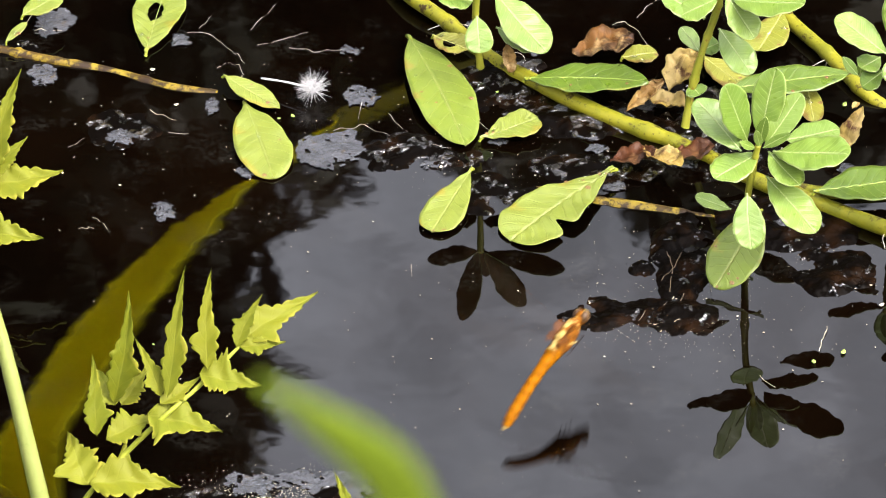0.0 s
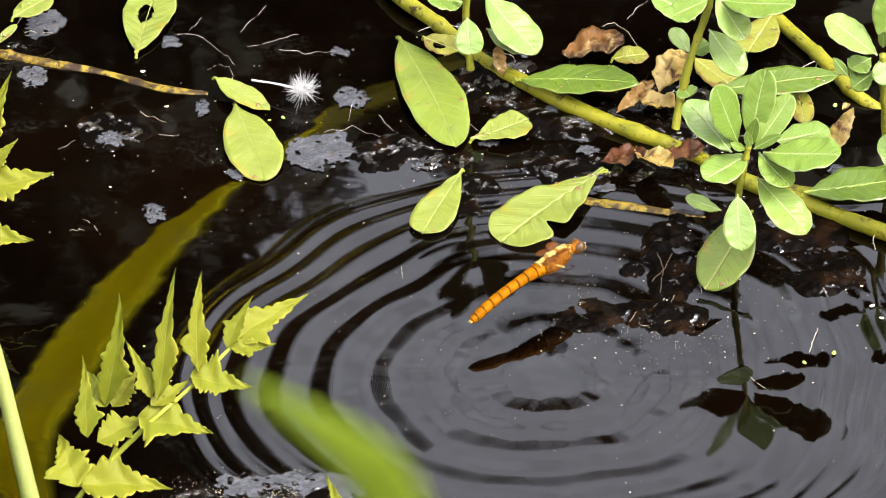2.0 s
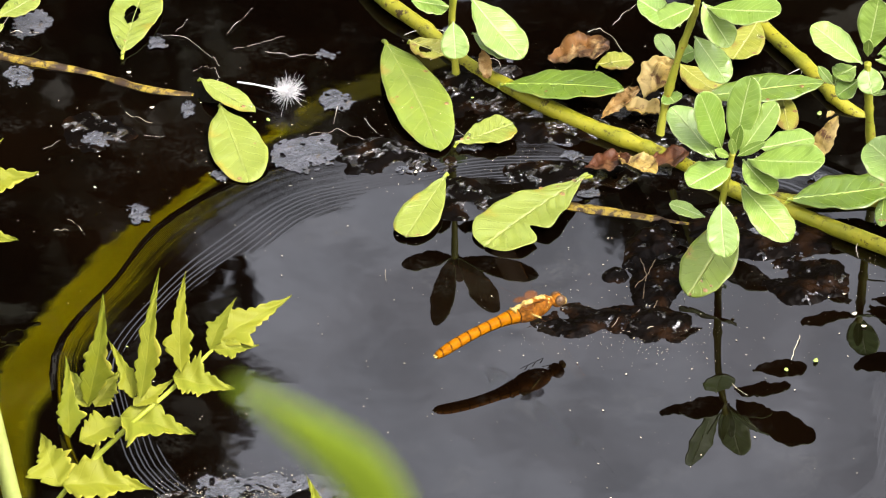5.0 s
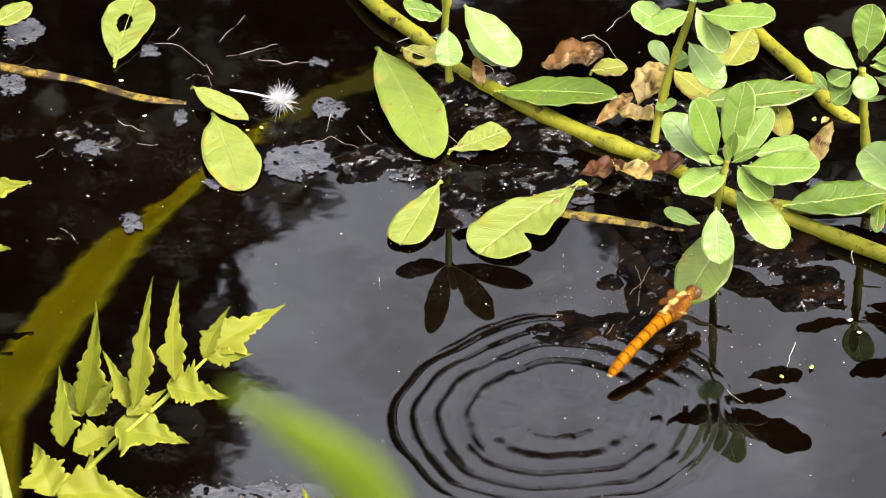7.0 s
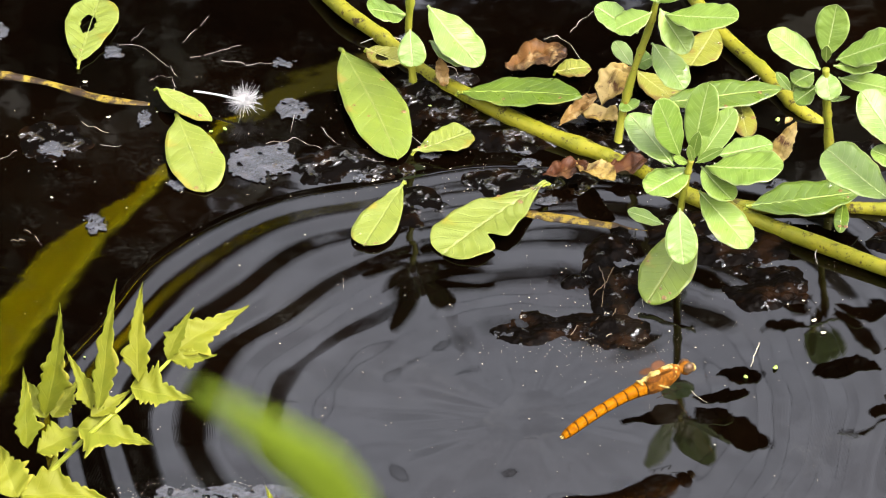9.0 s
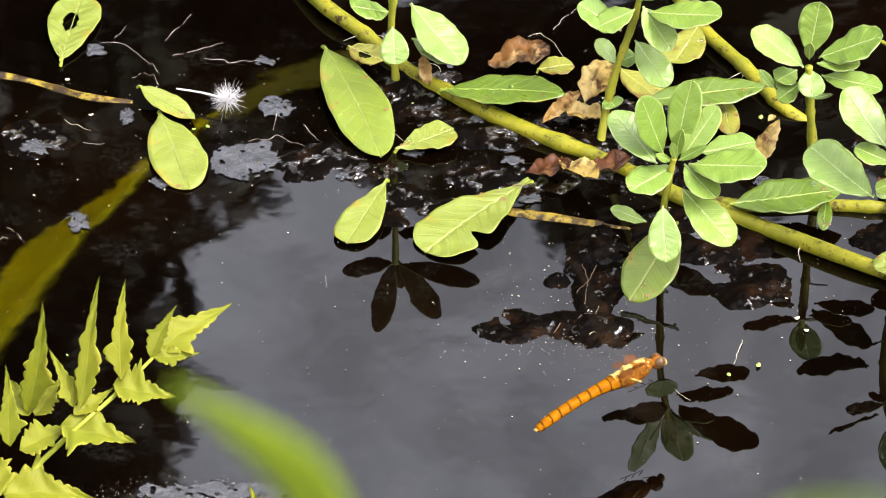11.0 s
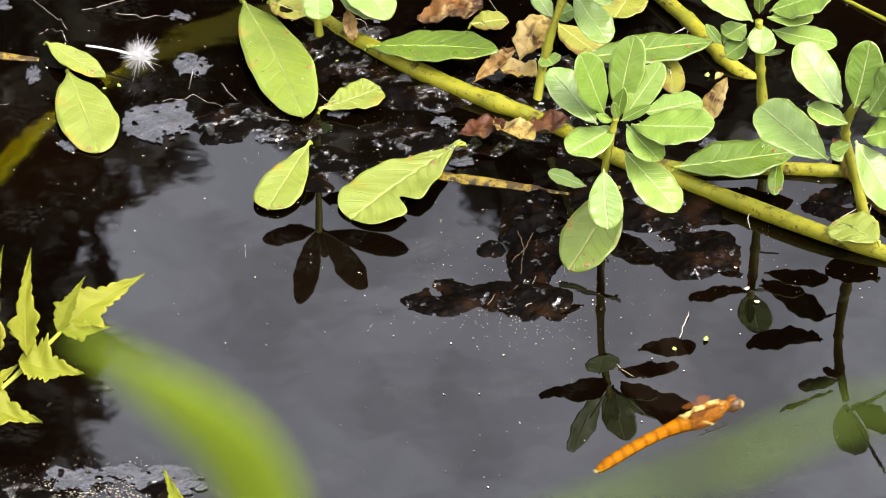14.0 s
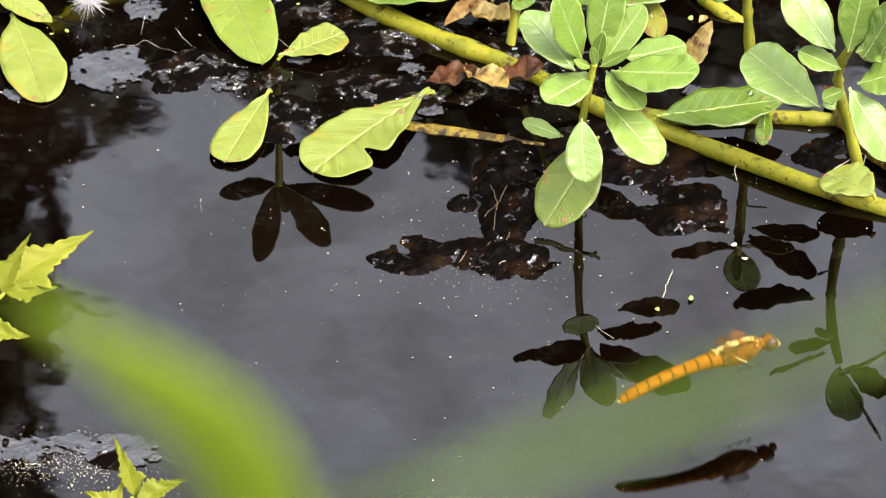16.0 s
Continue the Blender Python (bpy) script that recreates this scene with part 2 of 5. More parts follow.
CREAM = plain("dragonfly_stripe", (0.215, 0.170, 0.060), (0.120, 0.075, 0.018), 0.6, 1500.0, Specular_IOR_Level=0.04)
DARK = plain("dragonfly_dark", (0.0050, 0.0020, 0.0008), (0.0090, 0.0036, 0.0014), 0.6, Specular_IOR_Level=0.03)
EYE = plain("dragonfly_eye", (0.022, 0.010, 0.004), (0.050, 0.028, 0.012), 0.35, 1400.0, Specular_IOR_Level=0.15)
DROP = Nodes("water_drop").done((1.0, 1.0, 1.0), 0.02, Transmission_Weight=1.0, IOR=1.33)
SPOT = plain("leaf_spot_brown", (0.05, 0.02, 0.005), (0.12, 0.06, 0.012), 0.6, 1500.0)
BUD = plain("green_bud", (0.17, 0.22, 0.045), (0.12, 0.165, 0.028), 0.5)
AMBER = plain("wing_vein_amber", (0.026, 0.008, 0.0005), (0.042, 0.013, 0.001), 0.6, Specular_IOR_Level=0.04)
BARK = plain("bark", (0.10, 0.075, 0.05), (0.05, 0.038, 0.026), 0.85, 9.0)
CROWN = plain("tree_leaves", (0.020, 0.022, 0.009), (0.028, 0.032, 0.011), 0.6, 1.5)
EARTH = plain("bank_earth", (0.06, 0.075, 0.022), (0.09, 0.065, 0.035), 0.9, 1.2)
GRASS_DARK = plain("dark_grass_blade", (0.04025, 0.06364, 0.007224), (0.03354, 0.05091, 0.00602), 0.5, 30.0, Specular_IOR_Level=0.08)
GRASS = plain("grass_blade", (0.078, 0.108, 0.0085), (0.064, 0.092, 0.0065), 0.45, 30.0, Specular_IOR_Level=0.08)


def wing_material(name, colour, cover):
    """A thin membrane that covers only that share of what lies behind it."""
    n = Nodes(name)
    n.done(colour, 0.5, Specular_IOR_Level=0.1)
    clear = n.tree.nodes.new("ShaderNodeBsdfTransparent")
    blend = n.tree.nodes.new("ShaderNodeMixShader")
    blend.inputs[0].default_value = cover
    n.link(clear.outputs[0], blend.inputs[1])
    n.link(n.bsdf.outputs[0], blend.inputs[2])
    n.link(blend.outputs[0], n.out.inputs["Surface"])
    return n.mat


WING = wing_material("wing_membrane", (0.05, 0.035, 0.02), 0.012)
WING_ROOT = wing_material("wing_root_amber", (0.060, 0.018, 0.001), 0.42)


def reed_material():
    """A thin yellow blade that lets light through."""
    n = Nodes("reed_yellow")
    f = n.noise(12.0, 4.0)
    colour = n.mix(n.ramp(f, 0.35, 0.65), (0.62, 0.57, 0.010), (0.54, 0.50, 0.008))
    n.bump(f, 0.3, 0.0004)
    n.done(colour, 0.5)
    glow = n.tree.nodes.new("ShaderNodeBsdfTranslucent")
    n.link(colour, glow.inputs["Color"])
    blend = n.tree.nodes.new("ShaderNodeMixShader")
    blend.inputs[0].default_value = 0.88
    n.link(n.bsdf.outputs[0], blend.inputs[1])
    n.link(glow.outputs[0], blend.inputs[2])
    # the margins thin out to a clear, membranous rim
    sep = n.tree.nodes.new("ShaderNodeSeparateXYZ")
    n.link(n.coord("UV"), sep.inputs[0])
    across = n.math("ABSOLUTE", n.math("SUBTRACT", n.math("MULTIPLY", sep.outputs[1], 2.0), 1.0))
    clear = n.tree.nodes.new("ShaderNodeBsdfTransparent")
    rim = n.tree.nodes.new("ShaderNodeMixShader")
    n.link(n.ramp(across, 0.45, 1.0), rim.inputs[0])
    n.link(blend.outputs[0], rim.inputs[1])
    n.link(clear.outputs[0], rim.inputs[2])
    n.link(rim.outputs[0], n.out.inputs["Surface"])
    return n.mat


REED = reed_material()


# ---- builders ----
def mesh_of(name, verts, faces, material, smooth=True, uvs=None):
    me = bpy.data.meshes.new(name)
    me.from_pydata([tuple(v) for v in verts], [], faces)
    if uvs is not None:
        layer = me.uv_layers.new(name="outline")
        flat = np.array([uvs[i] for f in faces for i in f], dtype=np.float32).ravel()
        layer.data.foreach_set("uv", flat)
    me.materials.append(material)
    if smooth:
        me.polygons.foreach_set("use_smooth", [True] * len(me.polygons))
    me.update()
    return me


def part(name, me, parent, m=None, label=""):
    ob = new(name, me)
    ob.parent = parent
    if m is not None:
        ob.matrix_basis = m
    return tagged(ob, label)


def thing(name, place, label, category, group="", kind=""):
    ob = new(name)
    ob.empty_display_size = 0.01
    ob.location = place
    return tagged(ob, label, category, group, kind)


def frame_of(base, tip, normal):
    """The pose of a leaf at base, with x towards its tip and z along its upper face."""
    b, x = Vector(base), (Vector(tip) - Vector(base)).normalized()
    y = Vector(normal).cross(x).normalized()
    z = x.cross(y)
    return Matrix.Translation(b) @ Matrix((x, y, z)).transposed().to_4x4()


SHAPES = {"ovate": (0.72, 0.58), "obovate": (1.05, 0.42), "round": (0.80, 0.40), "lance": (0.80, 0.78), "spoon": (0.84, 0.56)}


def leaf_mesh(name, length, width, shape, material, seed, droop=0.05, fold=0.10, hole=None, notch=0.0, bite=None, thick=0.00025, stalk=0.10, wavy=0.016):
    """A leaf with a stalk, a creased midrib, a wavy rim and two faces."""
    rnd = random.Random(seed)
    ns, nv = (68, 24) if hole or bite or notch else (34, 12)
    p, q = SHAPES[shape]
    widest = p / (p + q)
    ph = [rnd.uniform(0, 6.28) for _ in range(6)]
    bend = rnd.uniform(-0.02, 0.02) * length
    curl = rnd.uniform(0.3, 1.0)
    verts, uvs = [], []
    for i in range(ns + 1):
        for j in range(nv + 1):
            s, v = 1 - (1 - i / ns) ** 1.5, 2 * j / nv - 1
            if hole:
                ds, dv = (s - hole[0]) / hole[2], (v - hole[1]) / (hole[2] * 2.2)
                far = math.hypot(ds, dv) / (1 + 0.10 * math.sin(3 * math.atan2(dv, ds)) + 0.06 * math.sin(7 * math.atan2(dv, ds)))
                if 0.8 < far < 1.2:
                    s, v = hole[0] + ds / far * hole[2], hole[1] + dv / far * hole[2] * 2.2
            along = max(0.0, (s - stalk * 0.5) / (1 - stalk * 0.5))
            w = (along / widest) ** p * ((1 - along) / (1 - widest)) ** q if along < 1 else 0.0
            w = max(w, 0.07 if s < 0.6 else 0.03)
            edge = 1 + wavy * math.sin(9 * s + ph[0] + (2 if v > 0 else 0)) + 0.5 * wavy * math.sin(23 * s + ph[1] * (1 if v > 0 else 2))
            if bite and v * bite[1] > 0:
                edge *= 1 - bite[2] * math.exp(-((s - bite[0]) / 0.035) ** 2)
            x = length * s
            if notch and s > 0.55:
                x -= length * notch * max(0.0, 1 - abs(v - 0.25) / 0.22) * ((s - 0.55) / 0.45) ** 2
            y = 0.5 * width * w * edge * v + bend * math.sin(math.pi * s)
            z = -droop * length * s * s + fold * width * w * abs(v) ** 1.3 * curl
            z += 0.022 * width * math.sin(14 * s + ph[2] + 3 * v) * abs(v) + 0.015 * width * math.sin(31 * s + ph[3]) * abs(v) ** 2
            z += 0.010 * width * math.sin(2 * math.pi * 9 * (s - 0.16 * abs(v))) * (1 - abs(v))
            verts.append((x, y, z))
            uvs.append((s, 0.5 + 0.5 * v))
    k = (ns + 1) * (nv + 1)
    verts += [(x, y, z - thick) for x, y, z in verts]
    uvs += uvs
    faces, kept = [], {}
    for i in range(ns):
        for j in range(nv):
            if hole:
                s, v = 1 - (1 - (i + 0.5) / ns) ** 1.5, 2 * (j + 0.5) / nv - 1
                if ((s - hole[0]) / hole[2]) ** 2 + ((v - hole[1]) / (hole[2] * 2.2)) ** 2 < 1:
                    continue
            a = i * (nv + 1) + j
            quad = (a, a + nv + 1, a + nv + 2, a + 1)
            faces.append(quad)
            faces.append(tuple(k + c for c in reversed(quad)))
            for c in range(4):
                e = (quad[c], quad[(c + 1) % 4])
                kept[e] = kept.get(e, 0) + 1
    for a, b in list(kept):
        if (b, a) not in kept:
            faces.append((b, a, a + k, b + k))
    me = mesh_of(name, verts, faces, material, uvs=uvs)
    # lower faces take the colour with the shade in it
    me.materials.append(UNDER_SHADED)
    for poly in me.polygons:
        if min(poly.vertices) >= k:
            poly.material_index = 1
    rib = [(length * s, bend * math.sin(math.pi * s), -droop * length * s * s + 0.010 * width * math.sin(2 * math.pi * 9 * s) + 0.00002) for s in (0, 0.1, 0.2, 0.3, 0.4, 0.5, 0.6, 0.7, 0.8, 0.9, 0.97 - notch)]
    return me, rib


def rib_part(rib, width, owner, material, m=None):
    """The raised midrib along a leaf."""
    return part("midrib", tube_mesh("midrib", rib, 0.00010 + 0.007 * width, material, taper=0.25, sides=6, wobble=0.02), owner, m)


def tube_mesh(name, points, radius, material, taper=1.0, sides=10, wobble=0.08, seed=0, nodes=()):
    """A stem swept along a smooth line through the points, with swollen joints."""
    rnd = random.Random(seed)
    pts = [Vector(p) for p in points]
    line = []
    for i in range(len(pts) - 1):
        p0, p1, p2, p3 = pts[max(i - 1, 0)], pts[i], pts[i + 1], pts[min(i + 2, len(pts) - 1)]
        for k in range(10):
            u = k / 10
            line.append(0.5 * (2 * p1 + (p2 - p0) * u + (2 * p0 - 5 * p1 + 4 * p2 - p3) * u * u + (3 * p1 - p0 - 3 * p2 + p3) * u ** 3))
    line.append(pts[-1])
    verts, faces = [], []
    a0, a1 = rnd.uniform(0, 6), rnd.uniform(0, 6)
    for i, c in enumerate(line):
        s = i / (len(line) - 1)
        d = (line[min(i + 1, len(line) - 1)] - line[max(i - 1, 0)]).normalized()
        side = d.cross(Vector((0, 0, 1)))
        side = side.normalized() if side.length > 1e-4 else Vector((1, 0, 0))
        up = side.cross(d)
        r = radius * (1 + (taper - 1) * s) * (1 + wobble * math.sin(17 * s + a0) + 0.5 * wobble * math.sin(41 * s + a1))
        for nd in nodes:
            r *= 1 + 0.28 * math.exp(-((s - nd) / 0.012) ** 2)
        for j in range(sides):
            t = 2 * math.pi * j / sides
            verts.append(c + r * (math.cos(t) * side + math.sin(t) * up))
    for i in range(len(line) - 1):
        for j in range(sides):
            a, b = i * sides + j, i * sides + (j + 1) % sides
            faces.append((a, b, b + sides, a + sides))
    faces.append(tuple(reversed(range(sides))))
    faces.append(tuple(range(len(verts) - sides, len(verts))))
    return mesh_of(name, verts, faces, material)


def local(points, base):
    return [tuple(Vector(p) - Vector(base)) for p in points]


def ball(verts, faces, centre, radii, rot=None, seg=12, rings=8):
    """Adds an ellipsoid to the lists."""
    o = len(verts)
    rot = rot or Matrix.Identity(3)
    for i in range(rings + 1):
        a = math.pi * i / rings
        for j in range(seg):
            b = 2 * math.pi * j / seg
            v = Vector((radii[0] * math.cos(a), radii[1] * math.sin(a) * math.cos(b), radii[2] * math.sin(a) * math.sin(b)))
            verts.append(tuple(rot @ v + Vector(centre)))
    for i in range(rings):
        for j in range(seg):
            p, r = o + i * seg + j, o + i * seg + (j + 1) % seg
            faces.append((p, p + seg, r + seg, r))


# ---- large structure: water, bank, trees ----
water = tagged(new("water", None), "dark brown peaty pond water with ripples", "water", kind="structure")
water.empty_display_size = 0.01


def disc(name, rings, material):
    verts, faces = [], []
    for r, zz in rings:
        verts += [(r * math.cos(2 * math.pi * j / 96), r * math.sin(2 * math.pi * j / 96), zz) for j in range(96)]
    for i in range(len(rings) - 1):
        for j in range(96):
            a, b = i * 96 + j, i * 96 + (j + 1) % 96
            faces.append((a, b, b + 96, a + 96))
    if rings[0][0] < 0.2:
        faces.append(tuple(reversed(range(96))))
    return mesh_of(name, verts, faces, material)


surface = part("surface", disc("surface", [(0.05, 0), (0.5, 0), (4.6, 0)], WATER), water)
cam.data.dof.use_dof = True
cam.data.dof.focus_object = water
cam.data.dof.aperture_fstop = 105.0


def bank():
    verts, faces = [], []
    rings = [(3.6, -0.5), (4.0, -0.05), (4.3, 0.12), (5.0, 0.25), (9.0, 0.4), (30.0, 0.6), (120.0, 1.0), (900.0, 2.0)]
    for i, (r, z) in enumerate(rings):
        for j in range(96):
            a = 2 * math.pi * j / 96
            k = 1 + (0.06 * math.sin(3 * a + 1) + 0.04 * math.sin(7 * a) if 0 < i < 5 else 0)
            verts.append((r * k * math.cos(a), r * k * math.sin(a), z + (0.05 * math.sin(11 * a + i) if i > 1 else 0)))
    for i in range(len(rings) - 1):
        for j in range(96):
            a, b = i * 96 + j, i * 96 + (j + 1) % 96
            faces.append((a, b, b + 96, a + 96))
    return tagged(new("ground", mesh_of("ground", verts, faces, EARTH)), "grassy earth bank around the pond", "ground", kind="structure")


bank()


def crown_mesh(name, lumps, count, leaf, seed):
    """Many small leaves scattered through overlapping lumps."""
    g = np.random.RandomState(seed)
    weights = np.array([l[3] ** 2 for l in lumps], dtype=float)
    pick = g.choice(len(lumps), count, p=weights / weights.sum())
    lump = np.array(lumps)[pick]
    d = g.normal(size=(count, 3))
    d /= np.linalg.norm(d, axis=1)[:, None]
    r = g.uniform(0.15, 1.0, count) ** 0.45
    c = lump[:, :3] + d * (r * lump[:, 3])[:, None] * np.array([1, 1, 0.85])
    a = g.normal(size=(count, 3))
    a /= np.linalg.norm(a, axis=1)[:, None]
    b = np.cross(a, g.normal(size=(count, 3)))
    b /= np.linalg.norm(b, axis=1)[:, None]
    s = leaf * g.uniform(0.6, 1.4, count)[:, None]
    quad = np.stack([c - a * s, c + b * s * 0.55, c + a * s, c - b * s * 0.55], 1).reshape(-1, 3)
    return mesh_of(name, quad.tolist(), [(4 * i, 4 * i + 1, 4 * i + 2, 4 * i + 3) for i in range(count)], CROWN, smooth=False)


def tree(place, height, lumps, count, seed, leaf=0.16):
    t = thing("tree", place, "dark leafy tree around the pond, out of direct view", "tree", "trees on the bank")
    part("trunk", tube_mesh("trunk", [(0, 0, -0.3), (0.1, 0.05, height * 0.3), (-0.05, 0.1, height * 0.6), (0.05, 0, height * 0.9)], 0.045 * height ** 0.7, BARK, taper=0.2, wobble=0.05, seed=seed), t)
    for i, (x, y, z, r) in enumerate(lumps[:4]):
        part("limb", tube_mesh("limb", [(0, 0, height * 0.3), (x * 0.4, y * 0.4, height * 0.3 + (z - height * 0.3) * 0.5), (x * 0.9, y * 0.9, z)], 0.02 * height ** 0.7, BARK, taper=0.3, seed=seed + i), t)
    part("crown", crown_mesh("crown", lumps, count, leaf, seed), t, label="dense crown of small dark leaves")
    return t


def sky_at(az, el, dist):
    """The place seen from the pond's middle at that bearing and height in degrees."""
    return Vector((dist * math.sin(radians(az)), dist * math.cos(radians(az)), dist * math.tan(radians(el))))


def unseen_tree_at(az, dist, spots, seed, count=5200, leaf=0.16):
    """An unseen tree whose crown fills the given bearings, heights and radii (degrees)."""
    foot = sky_at(az, 0, dist)
    foot.z = 0.35
    lumps = []
    for a, e, r in spots:
        p = sky_at(a, e, dist)
        lumps.append((p.x - foot.x, p.y - foot.y, p.z - foot.z, dist / math.cos(radians(e)) * math.tan(radians(r))))
    return tree(foot, max(l[2] for l in lumps), lumps, count, seed, leaf)


def bank_tree(place, height, lumps, rim, seed, count=9000, leaf=0.07):
    """A tree with a coarse inner crown and fine leafy sprays along its rim."""
    t = tree(place, height, lumps, count, seed, leaf)
    part("spray", crown_mesh("spray", rim, 170 * len(rim), 0.022, seed + 50), t, label="fine leafy sprays")
    return t


grow = random.Random(11)
# tall tree on the left of the far bank; its rim runs straight up
side = [(0.48 + grow.uniform(-0.012, 0.012) - 0.085, grow.uniform(-0.15, 0.15), 1.9 + 0.045 * i, 0.085 + grow.uniform(-0.015, 0.02)) for i in range(75)]
inner = [(0.48 - 0.36, grow.uniform(-0.1, 0.3), 0.9 + 0.28 * i, 0.30) for i in range(15)] + [(-0.3, 0.1, 1.0 + 0.5 * i, 0.55) for i in range(9)] + [(0.20, 0.3, 2.0 + 0.2 * i, 0.22) for i in range(12)] + [(-1.0 - grow.uniform(0, 0.6), 0.2, 0.8 + 0.55 * i, 0.75) for i in range(8)]
bank_tree((-0.6, 4.15, 0.1), 4.8, inner, side, 1, 80000, 0.095)
# lower trees along the far bank; their tops are nearly level
for k, (x0, x1, top) in enumerate(((-0.25, 0.75, 2.815), (0.75, 1.9, 2.82), (1.9, 3.2, 2.78))):
    c = 0.5 * (x0 + x1)
    tops = [(x0 - c + 0.04 * i, grow.uniform(-0.1, 0.1), top - 0.08 + grow.uniform(-0.015, 0.02), 0.075 + grow.uniform(-0.01, 0.02)) for i in range(int((x1 - x0) / 0.04) + 1)]
    body = [(x0 - c + 0.2 * i, grow.uniform(0, 0.3), top - 0.34 - grow.uniform(0, 0.05), 0.26) for i in range(int((x1 - x0) / 0.2) + 1)] + [(x0 - c + 0.4 * i, 0.2, top - 0.9 - 0.7 * j, 0.5) for i in range(4) for j in range(3)]
    bank_tree((c, 4.35, 0.15), top, body, tops, 2 + k, 18000)
# unseen trees farther back and behind the camera, added to block low sky light
for k, (az, dist, el) in enumerate(((-60, 6, 40), (-38, 6, 42), (50, 7, 30), (72, 9, 26), (100, 11, 24), (132, 12, 22), (165, 14, 18), (-165, 14, 18), (-130, 12, 24), (-95, 9, 32))):
    unseen_tree_at(az, dist, [(az - 6, el - 8, 7), (az + 5, el - 6, 7), (az, el - 4, 6), (az - 3, el - 16, 9), (az + 4, el - 18, 9)], 20 + k, 3500, 0.14)


# ---- ripples: rings of water that rise and sink as the wave goes by ----
DIP_A = (0.0301, -0.0563)
DIP_B = (0.0395, -0.0690)
REED_LINE = [(-0.1454, 0.422, 0.3954), (-0.132, 0.494, 0.4181), (-0.1164, 0.574, 0.4425), (-0.0999, 0.649, 0.4668), (-0.0824, 0.71, 0.486), (-0.0641, 0.752, 0.4963), (-0.0453, 0.789, 0.5062), (-0.026, 0.811, 0.5083), (-0.0047, 0.832, 0.512), (0.0188, 0.845, 0.5114)]
CREST, HALF, RING_STEP = 0.00018, 0.0050, 0.00040


def ring_mesh(radius):
    """One round swell of water; its crest wavers along its way."""
    verts, faces = [], []
    n, m = 96, 16
    wide = min(1.0, radius / 0.03)
    for i in range(n):
        a = 2 * math.pi * i / n
        waver = wide * (0.000018 * math.sin(3 * a + 25 * radius) + 0.000015 * math.sin(5 * a + 70 * radius + 1) + 0.000010 * math.sin(11 * a - 110 * radius) + 0.000007 * math.sin(23 * a + 90 * radius))
        waver -= 0.000016 * (1 - math.cos(a - 2.5) ** 2)
        bend = 1 + 0.030 * math.sin(2 * a + 0.5) + 0.024 * math.sin(3 * a + 2.0 + 30 * radius) + 0.018 * math.sin(5 * a + 1.0 - 35 * radius) + 0.010 * math.sin(9 * a - 60 * radius) + 0.006 * math.sin(14 * a + 80 * radius)
        for j in range(m + 1):
            u = 2 * j / m - 1
            r = max(radius + HALF * u, 0.0) * bend
            z = CREST * (0.5 + 0.5 * math.cos(math.pi * u)) + waver - (0.0001 if abs(u) == 1 else 0)
            verts.append((r * math.cos(a), r * math.sin(a), z))
    for i in range(n):
        for j in range(m):
            a, b = i * (m + 1) + j, ((i + 1) % n) * (m + 1) + j
            faces.append((a, a + 1, b + 1, b))
    return mesh_of("ripple", verts, faces, WATER)


RING_RADII = [0.008 + RING_STEP * i for i in range(278)]
RING_MESHES = [ring_mesh(r) for r in RING_RADII]
ripples = []
for centre, start in ((DIP_A, 0.20), (DIP_B, 6.38)):
    train = part("ripple_train", None, water, label="rings of ripples spreading from a touch on the water")
    train.empty_display_size = 0.01
    for r, me in zip(RING_RADII, RING_MESHES):
        ob = part("ripple", me, train, pose(centre[0], centre[1], -0.001))
        ripples.append((ob, centre, r, start))


def front(age):
    """How far the first wave has run, that long after the dip."""
    return 0.018 * min(1.0, age / 0.15) + 0.045 * age


def wave_at(r, age):
    """How high the waves run at r, that long after the dip, and where in its swing (0 to 1) the water is."""
    behind = front(age) - r
    if age <= 0 or behind <= 0:
        return 0.0, 0.0
    length = 0.0036 * (1 + 0.11 * age * age)
    grow_by = 0.20
    swing = 0.5 + 0.5 * math.sin(2 * math.pi / grow_by * math.log(1 + grow_by * behind / length))
    fade = math.exp(-age / 4.5) * min(1.0, behind / 0.006) * math.exp(-behind / (0.028 + 0.018 * age))
    return min(0.00016, 0.021 * (length + grow_by * behind) * fade) * min(1.0, r / 0.022) ** 1.5, swing


